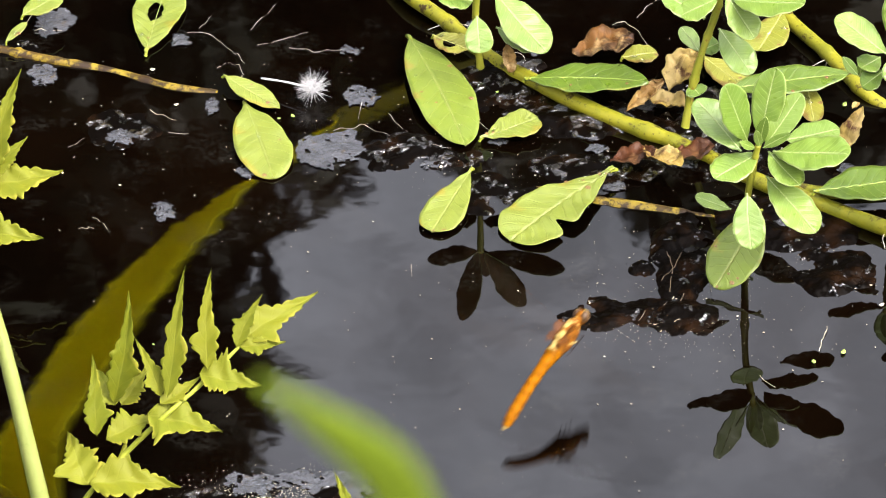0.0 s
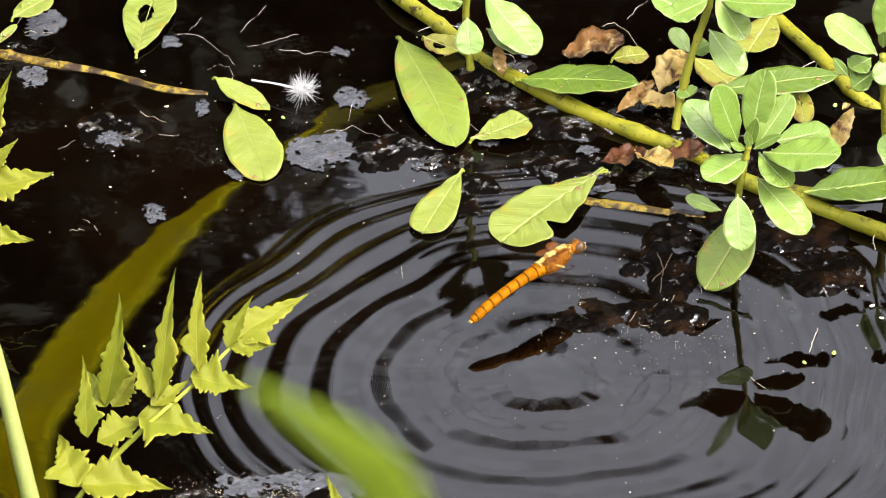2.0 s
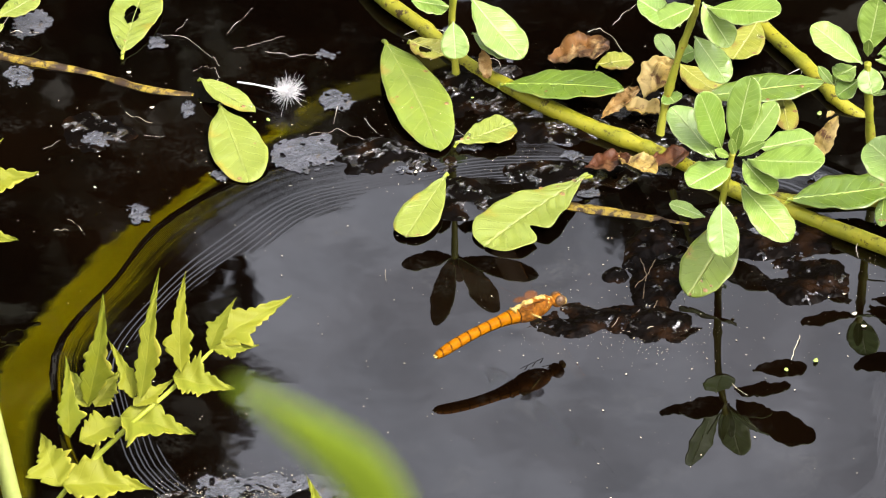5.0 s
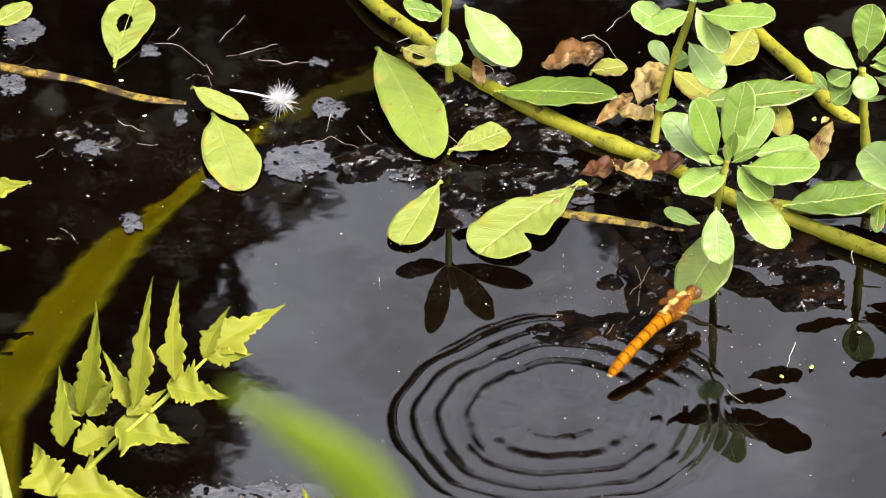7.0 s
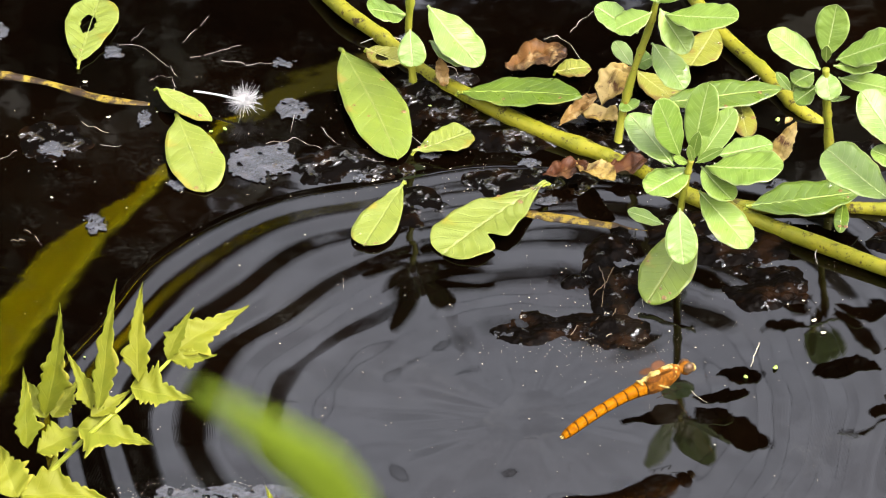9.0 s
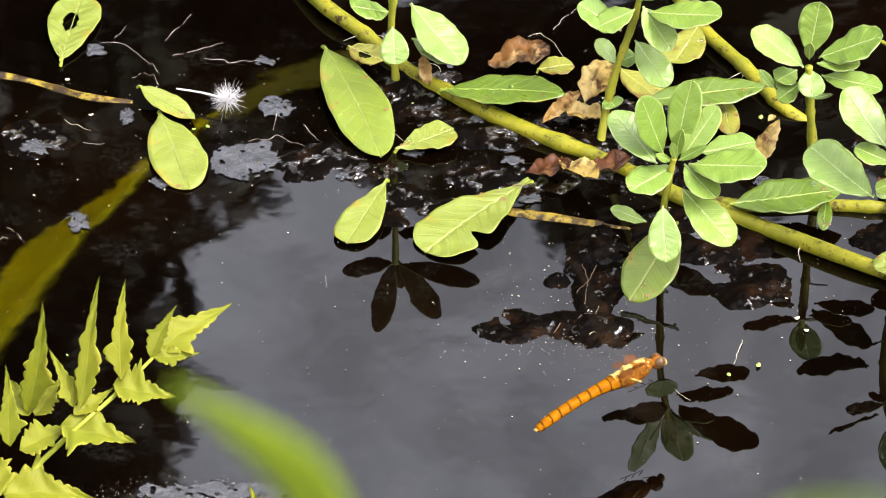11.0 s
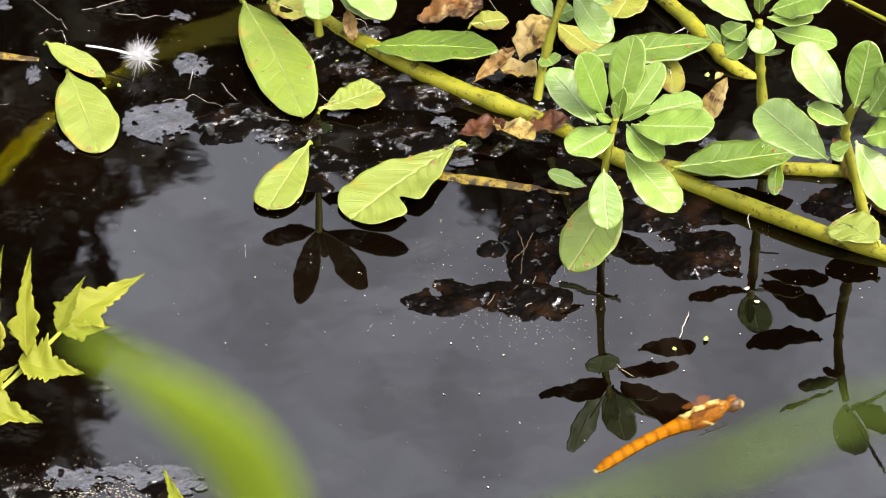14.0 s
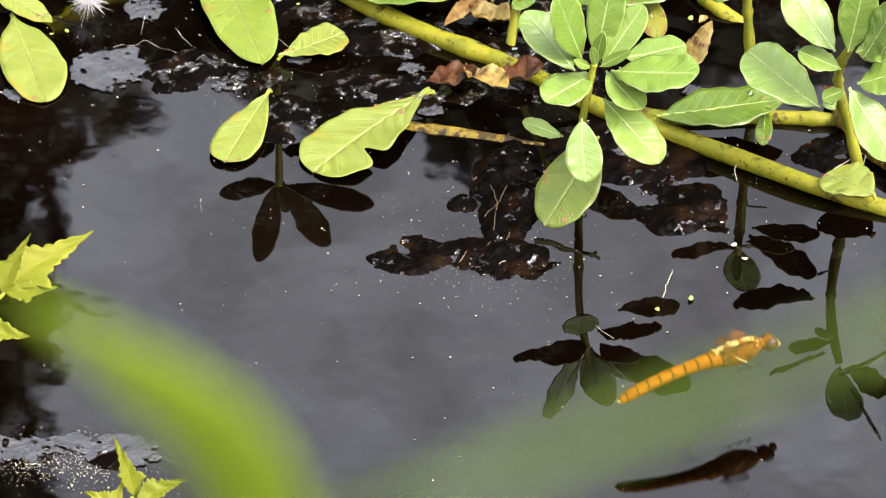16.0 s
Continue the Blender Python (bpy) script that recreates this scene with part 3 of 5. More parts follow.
# ---- plants ----
def floating_leaf(kind, base, tip, normal, width, green=0.0, yellow=0.0, hole=None, notch=0.0, bite=None, drops=2, spots=2, seed=0):
    length = (Vector(tip) - Vector(base)).length
    material = LEAF_GREEN if green > 0.5 else LEAF_MID if green > 0.2 else LEAF_YELLOW if yellow > 0.25 else LEAF
    look_of = "deep green" if green > 0.5 else "yellowing" if yellow > 0.25 else "pale yellow-green"
    state = "with a round hole" if hole else "with a bitten edge" if notch or bite else "with fine pale veins"
    me, rib = leaf_mesh("blade", length, width, kind, material, seed, droop=0.015, fold=0.05, hole=hole, notch=notch, bite=bite)
    ob = new("water_leaf")
    ob.empty_display_size = 0.01
    ob.matrix_basis = frame_of(base, tip, normal)
    blade = part("blade", me, ob)
    rib_part(rib, width, blade, RIB_YELLOW if yellow > 0.25 else RIB_GREEN if green > 0.5 else RIB)
    tail = random.Random(seed)
    part("leaf_stalk", tube_mesh("leaf_stalk", [(0.05 * length, 0, -0.0001), (0.02 * length, 0, -0.0003), (-0.02 * length, 0, -0.0012)], 0.00025 + 0.016 * width, STEM_HERB, taper=0.9, sides=8), ob)
    for k in range(drops):
        i = 13 * tail.randint(7, 27) + tail.randint(2, 10)
        v, size = me.vertices[i].co, tail.uniform(0.0003, 0.0008)
        verts, faces = [], []
        ball(verts, faces, (0, 0, 0), (size * 0.6, size, size), Euler((0, radians(90), 0)).to_matrix(), 12, 8)
        part("water_drop", mesh_of("water_drop", verts, faces, DROP), blade, Matrix.Translation(v + Vector((0, 0, size * 0.35))), "clear water drop")
    for k in range(spots):
        i = 13 * tail.randint(8, 31) + tail.randint(1, 11)
        v, size = me.vertices[i].co, tail.uniform(0.0004, 0.0009)
        verts, faces = [], []
        ball(verts, faces, (0, 0, 0), (size * 0.8, size, 0.00012), None, 12, 6)
        part("blemish", mesh_of("blemish", verts, faces, SPOT), blade, Matrix.Translation(v), "brown blemish")
    return tagged(ob, "%s leaf %s lying on water" % (look_of, state), "leaf", "leaves on the water")


def dry_leaf(tone, base, tip, normal, width, seed=0):
    length = (Vector(tip) - Vector(base)).length
    me = leaf_mesh("dead_leaf", length, width, "ovate", DRY[tone], seed, droop=-0.12, fold=0.30, wavy=0.035)[0]
    shift = Vector((seed * 3.1, seed * 1.3, 0))
    for v in me.vertices:
        p = Vector((v.co.x, v.co.y, 0))
        v.co.z += 0.16 * width * noise.fractal(p * (2.2 / width) + shift, 0.8, 2.0, 4)
        v.co.y += 0.10 * width * noise.noise(p * (3.0 / width) - shift)
        v.co.x += 0.06 * length * noise.noise(p * (4.0 / width) + shift * 2)
    ob = new("dead_leaf", me)
    ob.matrix_basis = frame_of(base, tip, normal)
    return tagged(ob, "curled wet %s dead leaf among the floating stems" % tone, "dead leaf", "dead leaves")


def shoot(points, radius, seed=0):
    t = thing("water_plant_shoot", points[0], "upright water plant shoot with a rosette of bright green leaves", "water plant", "shoots of the water plant")
    part("stem", tube_mesh("stem", local(points, points[0]), radius, STEM_GREEN, taper=0.75, seed=seed, nodes=(0.35, 0.6, 0.8)), t)
    return t


def shoot_leaf(plant, kind, base, tip, normal, width, seed=0):
    length = (Vector(tip) - Vector(base)).length
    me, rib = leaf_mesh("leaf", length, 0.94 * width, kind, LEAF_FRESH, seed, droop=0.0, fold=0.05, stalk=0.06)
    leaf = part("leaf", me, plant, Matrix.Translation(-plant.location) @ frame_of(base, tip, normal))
    rib_part(rib, width, leaf, RIB_FRESH)
    return leaf


def runner(points, radius, tone):
    skin = STEM_YELLOW if tone == "yellow" else STEM_BROWN
    ob = new("runner_stem")
    ob.empty_display_size = 0.01
    ob.location = points[0]
    part("stem", tube_mesh("stem", local(points, points[0]), radius, skin, taper=1.05, sides=16, wobble=0.05, seed=len(points), nodes=(0.22, 0.47, 0.71)), ob)
    g = random.Random(len(points))
    for k in range(2, len(points) - 1, 4):
        c = Vector(points[k]) - Vector(points[0])
        d = (Vector(points[k + 1]) - Vector(points[k - 1])).normalized()
        side = d.cross(Vector((0, 0, 1)))
        verts, faces = [], []
        ball(verts, faces, tuple(c), (radius * 2.2, radius * 1.10, radius * 1.10), d.to_track_quat("X", "Z").to_matrix(), 16, 10)
        part("joint", mesh_of("joint", verts, faces, skin), ob)
        for _ in range(3):
            out = side * g.uniform(-1, 1) + d * g.uniform(-0.4, 0.4)
            part("rootlet", tube_mesh("rootlet", [tuple(c - Vector((0, 0, radius * 0.3))), tuple(c + out * radius * 2 + Vector((0, 0, -radius * 0.2))), tuple(c + out * radius * g.uniform(3, 5) + Vector((g.uniform(-1, 1) * radius, 0, -radius * 0.9)))], radius * 0.10, FIBRE, taper=0.4, sides=5, wobble=0.2), ob, label="thin pale rootlet")
    what = "yellow-green jointed runner stem floating on the water" if tone == "yellow" else "mud-stained yellow-brown runner stem half under water"
    return tagged(ob, what, "plant stem", "runner stems")


def herb_leaf(points, radius):
    t = thing("serrated_herb", points[0], "yellow-green herb with toothed pointed leaflets standing in the water", "herb", "toothed herbs")
    part("stalk", tube_mesh("stalk", local(points, points[0]), radius * 1.3, STEM_HERB, taper=0.6, seed=3), t)
    return t


def toothed_mesh(length, width, seed):
    """A leaflet with forward-pointing teeth, a side lobe or two and a folded midrib."""
    rnd = random.Random(seed)
    ns, nv = 80, 8
    lobe = rnd.choice((-1, 1))
    at = rnd.uniform(0.25, 0.40)
    fold, twist = rnd.uniform(0.14, 0.30), rnd.uniform(-0.25, 0.25)
    pace, slip = rnd.uniform(8.0, 10.5), rnd.uniform(0, 1)
    verts, uvs, faces = [], [], []
    for i in range(ns + 1):
        s = i / ns
        body = (min(s / 0.24, 1.0) ** 0.75) * max(0.0, 1 - s) ** 1.05 * 1.30
        for j in range(nv + 1):
            v = 2 * j / nv - 1
            w = body
            sgn = 1 if v > 0 else -1
            reach = 0.62 if sgn == lobe else 0.30
            w += reach * max(0.0, 1 - abs(s - at - (0.0 if sgn == lobe else 0.12)) / 0.11) * min(1.0, s / 0.1)
            tooth = (s * pace + 0.25 * math.sin(9 * s + seed) + slip + (0.45 if v > 0 else 0)) % 1.0
            w *= 1 - (0.27 * (1 - math.sin(math.pi * tooth ** 1.6) ** 0.6) if 0.08 < s < 0.97 else 0) * abs(v) ** 3
            x = length * (s + 0.02 * abs(v) * (1 - s))
            y = 0.5 * width * w * v + 0.04 * length * math.sin(3.0 * s + seed)
            z = fold * width * abs(v) * w * 0.8 + twist * y * s + 0.03 * width * math.sin(20 * s + 4 * v + seed) - 0.06 * length * s * s
            verts.append((x, y, z))
            uvs.append((s, 0.5 + 0.5 * v))
    k = len(verts)
    verts += [(x, y, z - 0.0002) for x, y, z in verts]
    uvs += uvs
    for i in range(ns):
        for j in range(nv):
            a = i * (nv + 1) + j
            q = (a, a + nv + 1, a + nv + 2, a + 1)
            faces.append(q)
            faces.append(tuple(k + c for c in reversed(q)))
        for a, b in ((i * (nv + 1), (i + 1) * (nv + 1)), ((i + 1) * (nv + 1) + nv, i * (nv + 1) + nv)):
            faces.append((b, a, a + k, b + k))
    return mesh_of("leaflet", verts, faces, LEAF_HERB, uvs=uvs)


def leaflet(plant, base, tip, normal, width, seed=0):
    length = (Vector(tip) - Vector(base)).length
    return part("leaflet", toothed_mesh(length, width * (1.30 if normal[2] > 0.8 else 0.95), seed), plant, Matrix.Translation(-plant.location) @ frame_of(base, tip, normal))


def pale_stalk(points):
    ob = new("pale_stalk", tube_mesh("pale_stalk", local(points, points[0]), 0.0026, STEM_PALE, taper=0.55, sides=14, wobble=0.02, seed=5))
    ob.location = points[0]
    return tagged(ob, "smooth pale green plant stalk rising from the water", "plant stalk")


def seed_head(centre, stalk_end):
    """A tuft of white down on a thin stalk, lying on the water."""
    rnd = random.Random(77)
    t = thing("seed_head", centre, "white downy seed tuft on a thin stalk floating on the water", "seed")
    verts, faces = [], []
    for i in range(380):
        d = Vector((rnd.gauss(0, 1), rnd.gauss(0, 1), rnd.gauss(0, 0.55) + 0.25)).normalized()
        r = min(0.0085, abs(rnd.gauss(0.0031, 0.0012)) + 0.0007)
        side = d.cross(Vector((0.3, 0.2, 1))).normalized() * 0.000035
        up = d.cross(side).normalized() * 0.000035
        mid = d * r * 0.55 + Vector((0, 0, rnd.uniform(-0.0004, 0.0004)))
        o = len(verts)
        for c, k in ((Vector((0, 0, 0)), 1.4), (mid, 1.0), (d * r, 0.5)):
            verts += [tuple(c + side * k), tuple(c - side * 0.5 * k + up * k), tuple(c - side * 0.5 * k - up * k)]
        for a in (0, 3):
            for j in range(3):
                faces.append((o + a + j, o + a + (j + 1) % 3, o + a + 3 + (j + 1) % 3, o + a + 3 + j))
    part("down", mesh_of("down", verts, faces, FLUFF), t, label="tuft of fine white down")
    verts, faces = [], []
    ball(verts, faces, (0, 0, 0), (0.0011, 0.0010, 0.0008))
    part("core", mesh_of("core", verts, faces, FLUFF), t)
    part("stalk", tube_mesh("stalk", [(0, 0, 0), tuple((Vector(stalk_end) - Vector(centre)) * 0.5 + Vector((0, 0, 0.0004))), tuple(Vector(stalk_end) - Vector(centre))], 0.00028, FLUFF, seed=1), t, label="thin white stalk")
    return t


floating_leaf('round', (-0.0805, 0.091, 0.0015), (-0.0755, 0.1229, 0.0015), (0, 0, 1), 0.0139, hole=(0.62, 0.1, 0.14), seed=1)
floating_leaf('spoon', (-0.0536, 0.0677, 0.0015), (-0.0452, 0.0318, 0.0015), (0, -0, 1), 0.0153, seed=2)
floating_leaf('lance', (-0.0592, 0.0764, 0.004), (-0.0439, 0.0637, 0.002), (0.08, -0.06, 0.99), 0.0078, seed=3)
floating_leaf('ovate', (-0.0095, 0.0972, 0.003), (0.0060, 0.0467, 0.0020), (0.01, -0.02, 1), 0.0162, green=0.4, drops=5, spots=4, seed=4)
floating_leaf('obovate', (0.01, 0.0492, 0.002), (0.0255, 0.0576, 0.0030), (-0.05, -0.03, 1), 0.0118, notch=0.12, seed=5)
floating_leaf('obovate', (0.0079, 0.036, 0.0015), (-0.0029, 0.0065, 0.0015), (-0, -0, 1), 0.0116, seed=6)
floating_leaf('obovate', (0.0458, 0.0321, 0.004), (0.0178, 0.0031, 0.0011), (-0.05, -0.05, 1), 0.0193, bite=(0.66, 1, 0.55), drops=4, spots=6, seed=7)
floating_leaf('lance', (0.022, 0.0763, 0.003), (0.0551, 0.062, 0.012), (-0.22, 0.1, 0.97), 0.0151, green=1.0, seed=8)
floating_leaf('ovate', (0.0836, -0.0064, 0.017), (0.0715, -0.0213, 0.0025), (-0.24, -0.57, 0.79), 0.0142, green=0.3, spots=5, seed=9)
floating_leaf('lance', (0.0762, 0.0665, 0.006), (0.1093, 0.0716, 0.008), (-0.06, -0.01, 1), 0.0132, green=0.8, seed=10)
floating_leaf('lance', (0.0985, 0.0184, 0.006), (0.1287, 0.0229, 0.008), (-0.06, -0.01, 1), 0.0160, green=1.0, seed=11)
floating_leaf('ovate', (0.0705, 0.0866, 0.003), (0.0827, 0.0709, 0.0030), (0, 0, 1), 0.0096, yellow=0.5, seed=12)
floating_leaf('round', (0.0982, 0.0757, 0.003), (0.0998, 0.0574, 0.0020), (0, -0.05, 1), 0.0067, yellow=0.8, seed=13)
floating_leaf('round', (0.0924, 0.1071, 0.004), (0.0852, 0.0857, 0.0059), (0.03, 0.08, 1), 0.0112, yellow=0.35, seed=14)
floating_leaf('ovate', (0.0483, 0.0861, 0.003), (0.0580, 0.0887, 0.0030), (-0, -0, 1), 0.0087, yellow=0.7, seed=15)
floating_leaf('ovate', (-0.0028, 0.0926, 0.006), (0.0069, 0.0857, 0.0060), (0, 0, 1), 0.0092, yellow=0.3, hole=(0.5, -0.2, 0.16), seed=16)
floating_leaf('round', (0.1485, -0.0139, 0.006), (0.1385, -0.0040, 0.0060), (0, 0, 1), 0.0141, seed=17)
floating_leaf('ovate', (0.1244, 0.0224, 0.005), (0.1233, 0.0107, 0.0031), (-0.01, -0.16, 0.99), 0.0040, green=0.7, seed=18)
floating_leaf('ovate', (-0.1144, 0.1019, 0.006), (-0.1037, 0.1102, 0.0079), (-0.11, -0.09, 0.99), 0.0083, seed=19)
floating_leaf('ovate', (-0.1186, 0.0935, 0.003), (-0.1130, 0.0989, 0.0059), (-0.25, -0.25, 0.94), 0.0029, seed=20)
runner([(-0.0192, 0.135, 0.002), (-0.0091, 0.1163, 0.003), (0.0017, 0.104, 0.002), (0.0129, 0.09, 0), (0.0253, 0.0763, 0.0015), (0.0419, 0.0617, 0.0015), (0.0615, 0.049, 0.001), (0.0723, 0.0405, 0.001), (0.0846, 0.0291, 0.0015), (0.1001, 0.0186, 0.0015), (0.1178, 0.0065, 0.002), (0.1368, -0.0057, 0.002), (0.1589, -0.0153, 0)], 0.0021, 'yellow')
runner([(0.0837, 0.1323, 0.002), (0.0929, 0.1084, 0.002), (0.1049, 0.0881, 0.002), (0.1137, 0.0722, 0.001), (0.1212, 0.0668, -0.002)], 0.0019, 'yellow')
runner([(0.0145, 0.0347, -0.0024), (0.0265, 0.0284, -0.0019), (0.0416, 0.0226, -0.0010), (0.0551, 0.0195, -0.0011), (0.07, 0.0157, -0.0018), (0.082, 0.0136, -0.0026)], 0.0019, 'brown')
runner([(-0.1295, 0.0971, 0), (-0.1163, 0.0927, -0.0002), (-0.1047, 0.0886, -0.0002), (-0.0893, 0.0843, -0.001), (-0.0739, 0.0767, -0.0006), (-0.0609, 0.0741, -0.0014)], 0.0015, 'brown')
runner([(0.0899, 0.03, 0), (0.1046, 0.0249, 0.0005), (0.1238, 0.0255, 0.0005), (0.1385, 0.0241, 0.001), (0.1533, 0.0226, 0.001)], 0.0017, 'yellow')
runner([(0.1327, 0.1161, -0.001), (0.1399, 0.1066, 0), (0.1457, 0.1007, 0.0003), (0.1559, 0.0911, 0.0005), (0.1706, 0.0813, -0.001)], 0.0005, 'yellow')
runner([(0.1415, 0.0271, 0.004), (0.1437, 0.0204, 0.003), (0.1485, 0.0095, 0.003), (0.1561, 0.0007, 0.003), (0.1691, -0.0054, 0)], 0.0022, 'brown')
rosette = shoot([(0.0797, -0.0117, 0), (0.0798, -0.0114, 0.01), (0.0802, -0.0123, 0.026), (0.0817, -0.0125, 0.037), (0.0826, -0.0127, 0.042)], 0.0011, seed=40)
shoot_leaf(rosette, 'spoon', (0.0782, -0.0125, 0.0400), (0.0664, -0.0015, 0.0490), (0.28, -0.41, 0.87), 0.0113, seed=40)
shoot_leaf(rosette, 'spoon', (0.0800, -0.0097, 0.0410), (0.0737, -0.0117, 0.0602), (0.65, -0.72, 0.17), 0.0104, seed=41)
shoot_leaf(rosette, 'spoon', (0.0833, -0.0097, 0.0410), (0.0871, -0.0049, 0.0612), (-0.21, -0.91, 0.27), 0.0095, seed=42)
shoot_leaf(rosette, 'spoon', (0.0841, -0.0123, 0.0410), (0.0940, -0.0060, 0.0539), (-0.33, -0.70, 0.60), 0.0081, seed=43)
shoot_leaf(rosette, 'spoon', (0.0898, -0.0014, 0.0360), (0.1044, 0.0024, 0.0370), (-0.03, -0.14, 0.99), 0.0107, seed=44)
shoot_leaf(rosette, 'spoon', (0.0865, -0.0125, 0.0400), (0.1062, -0.0208, 0.0450), (-0.26, -0.03, 0.97), 0.0153, seed=45)
shoot_leaf(rosette, 'spoon', (0.0824, -0.0106, 0.0380), (0.0711, -0.0206, 0.0370), (0.02, -0.12, 0.99), 0.0114, seed=46)
shoot_leaf(rosette, 'spoon', (0.0854, -0.0110, 0.0390), (0.0934, -0.0223, 0.0360), (0.06, -0.22, 0.97), 0.0087, seed=47)
shoot_leaf(rosette, 'spoon', (0.0848, -0.0138, 0.0330), (0.0977, -0.0268, 0.0240), (0.25, -0.37, 0.89), 0.0121, seed=48)
shoot_leaf(rosette, 'spoon', (0.0797, -0.0187, 0.0310), (0.0809, -0.0274, 0.0190), (0.09, -0.80, 0.59), 0.0092, seed=49)
shoot_leaf(rosette, 'spoon', (0.0759, -0.0075, 0.0180), (0.0664, -0.0073, 0.0220), (0.38, -0.16, 0.91), 0.0059, seed=50)
shoot_leaf(rosette, 'lance', (0.0830, -0.0113, 0.0410), (0.0845, -0.0123, 0.0507), (-0.20, -0.96, -0.04), 0.0036, seed=51)
shoot_leaf(rosette, 'lance', (0.0820, -0.0123, 0.0410), (0.0777, -0.0170, 0.0460), (0.84, -0.41, 0.34), 0.0025, seed=52)
shoot_leaf(rosette, 'lance', (0.0838, -0.0123, 0.0410), (0.0911, -0.0143, 0.0470), (-0.54, -0.73, 0.42), 0.0030, seed=53)
shoot_leaf(rosette, 'lance', (0.0832, -0.0123, 0.0410), (0.0818, -0.0158, 0.0488), (0.43, -0.85, -0.27), 0.0024, seed=54)
shoot_leaf(rosette, 'spoon', (0.0884, -0.0121, 0.0340), (0.0937, -0.0138, 0.0330), (0.13, -0.18, 0.98), 0.0093, seed=55)
rosette_tall = shoot([(0.065, 0.0564, 0), (0.0664, 0.0588, 0.009), (0.0693, 0.0599, 0.022), (0.0732, 0.0624, 0.034), (0.0749, 0.0626, 0.042)], 0.0012, seed=60)
shoot_leaf(rosette_tall, 'spoon', (0.0701, 0.0591, 0.0340), (0.0586, 0.0627, 0.0400), (0.38, -0.26, 0.89), 0.0103, seed=60)
shoot_leaf(rosette_tall, 'spoon', (0.0736, 0.0599, 0.0400), (0.0634, 0.0572, 0.0360), (-0.30, -0.22, 0.93), 0.0098, seed=61)
shoot_leaf(rosette_tall, 'spoon', (0.0757, 0.0601, 0.0410), (0.0832, 0.0524, 0.0320), (0.36, -0.54, 0.76), 0.0098, seed=62)
shoot_leaf(rosette_tall, 'spoon', (0.0772, 0.0589, 0.0400), (0.0962, 0.0498, 0.0450), (-0.26, -0.02, 0.97), 0.0130, seed=63)
shoot_leaf(rosette_tall, 'spoon', (0.0739, 0.0632, 0.0280), (0.0825, 0.0529, 0.0200), (0.25, -0.45, 0.86), 0.0100, seed=64)
shoot_leaf(rosette_tall, 'spoon', (0.0688, 0.0637, 0.0200), (0.0640, 0.0697, 0.0240), (0.22, -0.42, 0.88), 0.0055, seed=65)
shoot_leaf(rosette_tall, 'spoon', (0.0691, 0.0642, 0.0200), (0.0740, 0.0650, 0.0220), (-0.34, -0.20, 0.92), 0.0075, seed=66)
shoot_leaf(rosette_tall, 'round', (0.0664, 0.0598, 0.0120), (0.0688, 0.0564, 0.0110), (0.07, -0.24, 0.97), 0.0070, seed=67)
shoot_leaf(rosette_tall, 'spoon', (0.0751, 0.0613, 0.0420), (0.0701, 0.0631, 0.0534), (0.45, -0.80, 0.35), 0.0081, seed=68)
shoot_leaf(rosette_tall, 'spoon', (0.0751, 0.0613, 0.0420), (0.0836, 0.0608, 0.0532), (-0.65, -0.56, 0.48), 0.0098, seed=69)
shoot_leaf(rosette_tall, 'lance', (0.0644, 0.0596, 0.0020), (0.0726, 0.0616, 0.0060), (-0.14, -0.75, 0.65), 0.0018, seed=70)
rosette_far = shoot([(0.1219, 0.0317, 0), (0.1207, 0.0324, 0.016), (0.1197, 0.0302, 0.03), (0.1191, 0.0303, 0.042)], 0.0014, seed=80)
shoot_leaf(rosette_far, 'spoon', (0.1177, 0.0313, 0.0410), (0.1043, 0.0392, 0.0480), (0.29, -0.31, 0.91), 0.0108, seed=80)
shoot_leaf(rosette_far, 'spoon', (0.1192, 0.0341, 0.0430), (0.1218, 0.0370, 0.0580), (-0.21, -0.93, 0.23), 0.0097, seed=81)
shoot_leaf(rosette_far, 'spoon', (0.1220, 0.0360, 0.0410), (0.1384, 0.0327, 0.0500), (-0.49, -0.06, 0.87), 0.0148, seed=82)
shoot_leaf(rosette_far, 'spoon', (0.1213, 0.0334, 0.0410), (0.1327, 0.0320, 0.0420), (-0.10, -0.12, 0.99), 0.0071, seed=83)
shoot_leaf(rosette_far, 'spoon', (0.1192, 0.0308, 0.0410), (0.1203, 0.0245, 0.0360), (0.08, -0.62, 0.78), 0.0077, seed=84)
shoot_leaf(rosette_far, 'spoon', (0.1170, 0.0313, 0.0360), (0.1111, 0.0293, 0.0320), (-0.46, -0.31, 0.83), 0.0079, seed=85)
shoot_leaf(rosette_far, 'spoon', (0.1226, 0.0335, 0.0370), (0.1386, 0.0288, 0.0360), (0.02, -0.14, 0.99), 0.0095, seed=86)
shoot_leaf(rosette_far, 'spoon', (0.1162, 0.0361, 0.0370), (0.1108, 0.0323, 0.0360), (-0.06, -0.18, 0.98), 0.0080, seed=87)
shoot_leaf(rosette_far, 'lance', (0.1110, 0.0493, 0.0220), (0.1068, 0.0509, 0.0270), (0.24, -0.85, 0.47), 0.0030, seed=88)
shoot_leaf(rosette_far, 'lance', (0.1113, 0.0493, 0.0220), (0.1123, 0.0475, 0.0300), (-0.18, -0.96, -0.19), 0.0027, seed=89)
shoot_leaf(rosette_far, 'lance', (0.1201, 0.0328, 0.0300), (0.1260, 0.0335, 0.0310), (-0.04, -0.71, 0.70), 0.0015, seed=90)
shoot_leaf(rosette_far, 'lance', (0.1192, 0.0320, 0.0430), (0.1192, 0.0295, 0.0500), (-0.02, -0.94, -0.34), 0.0029, seed=91)
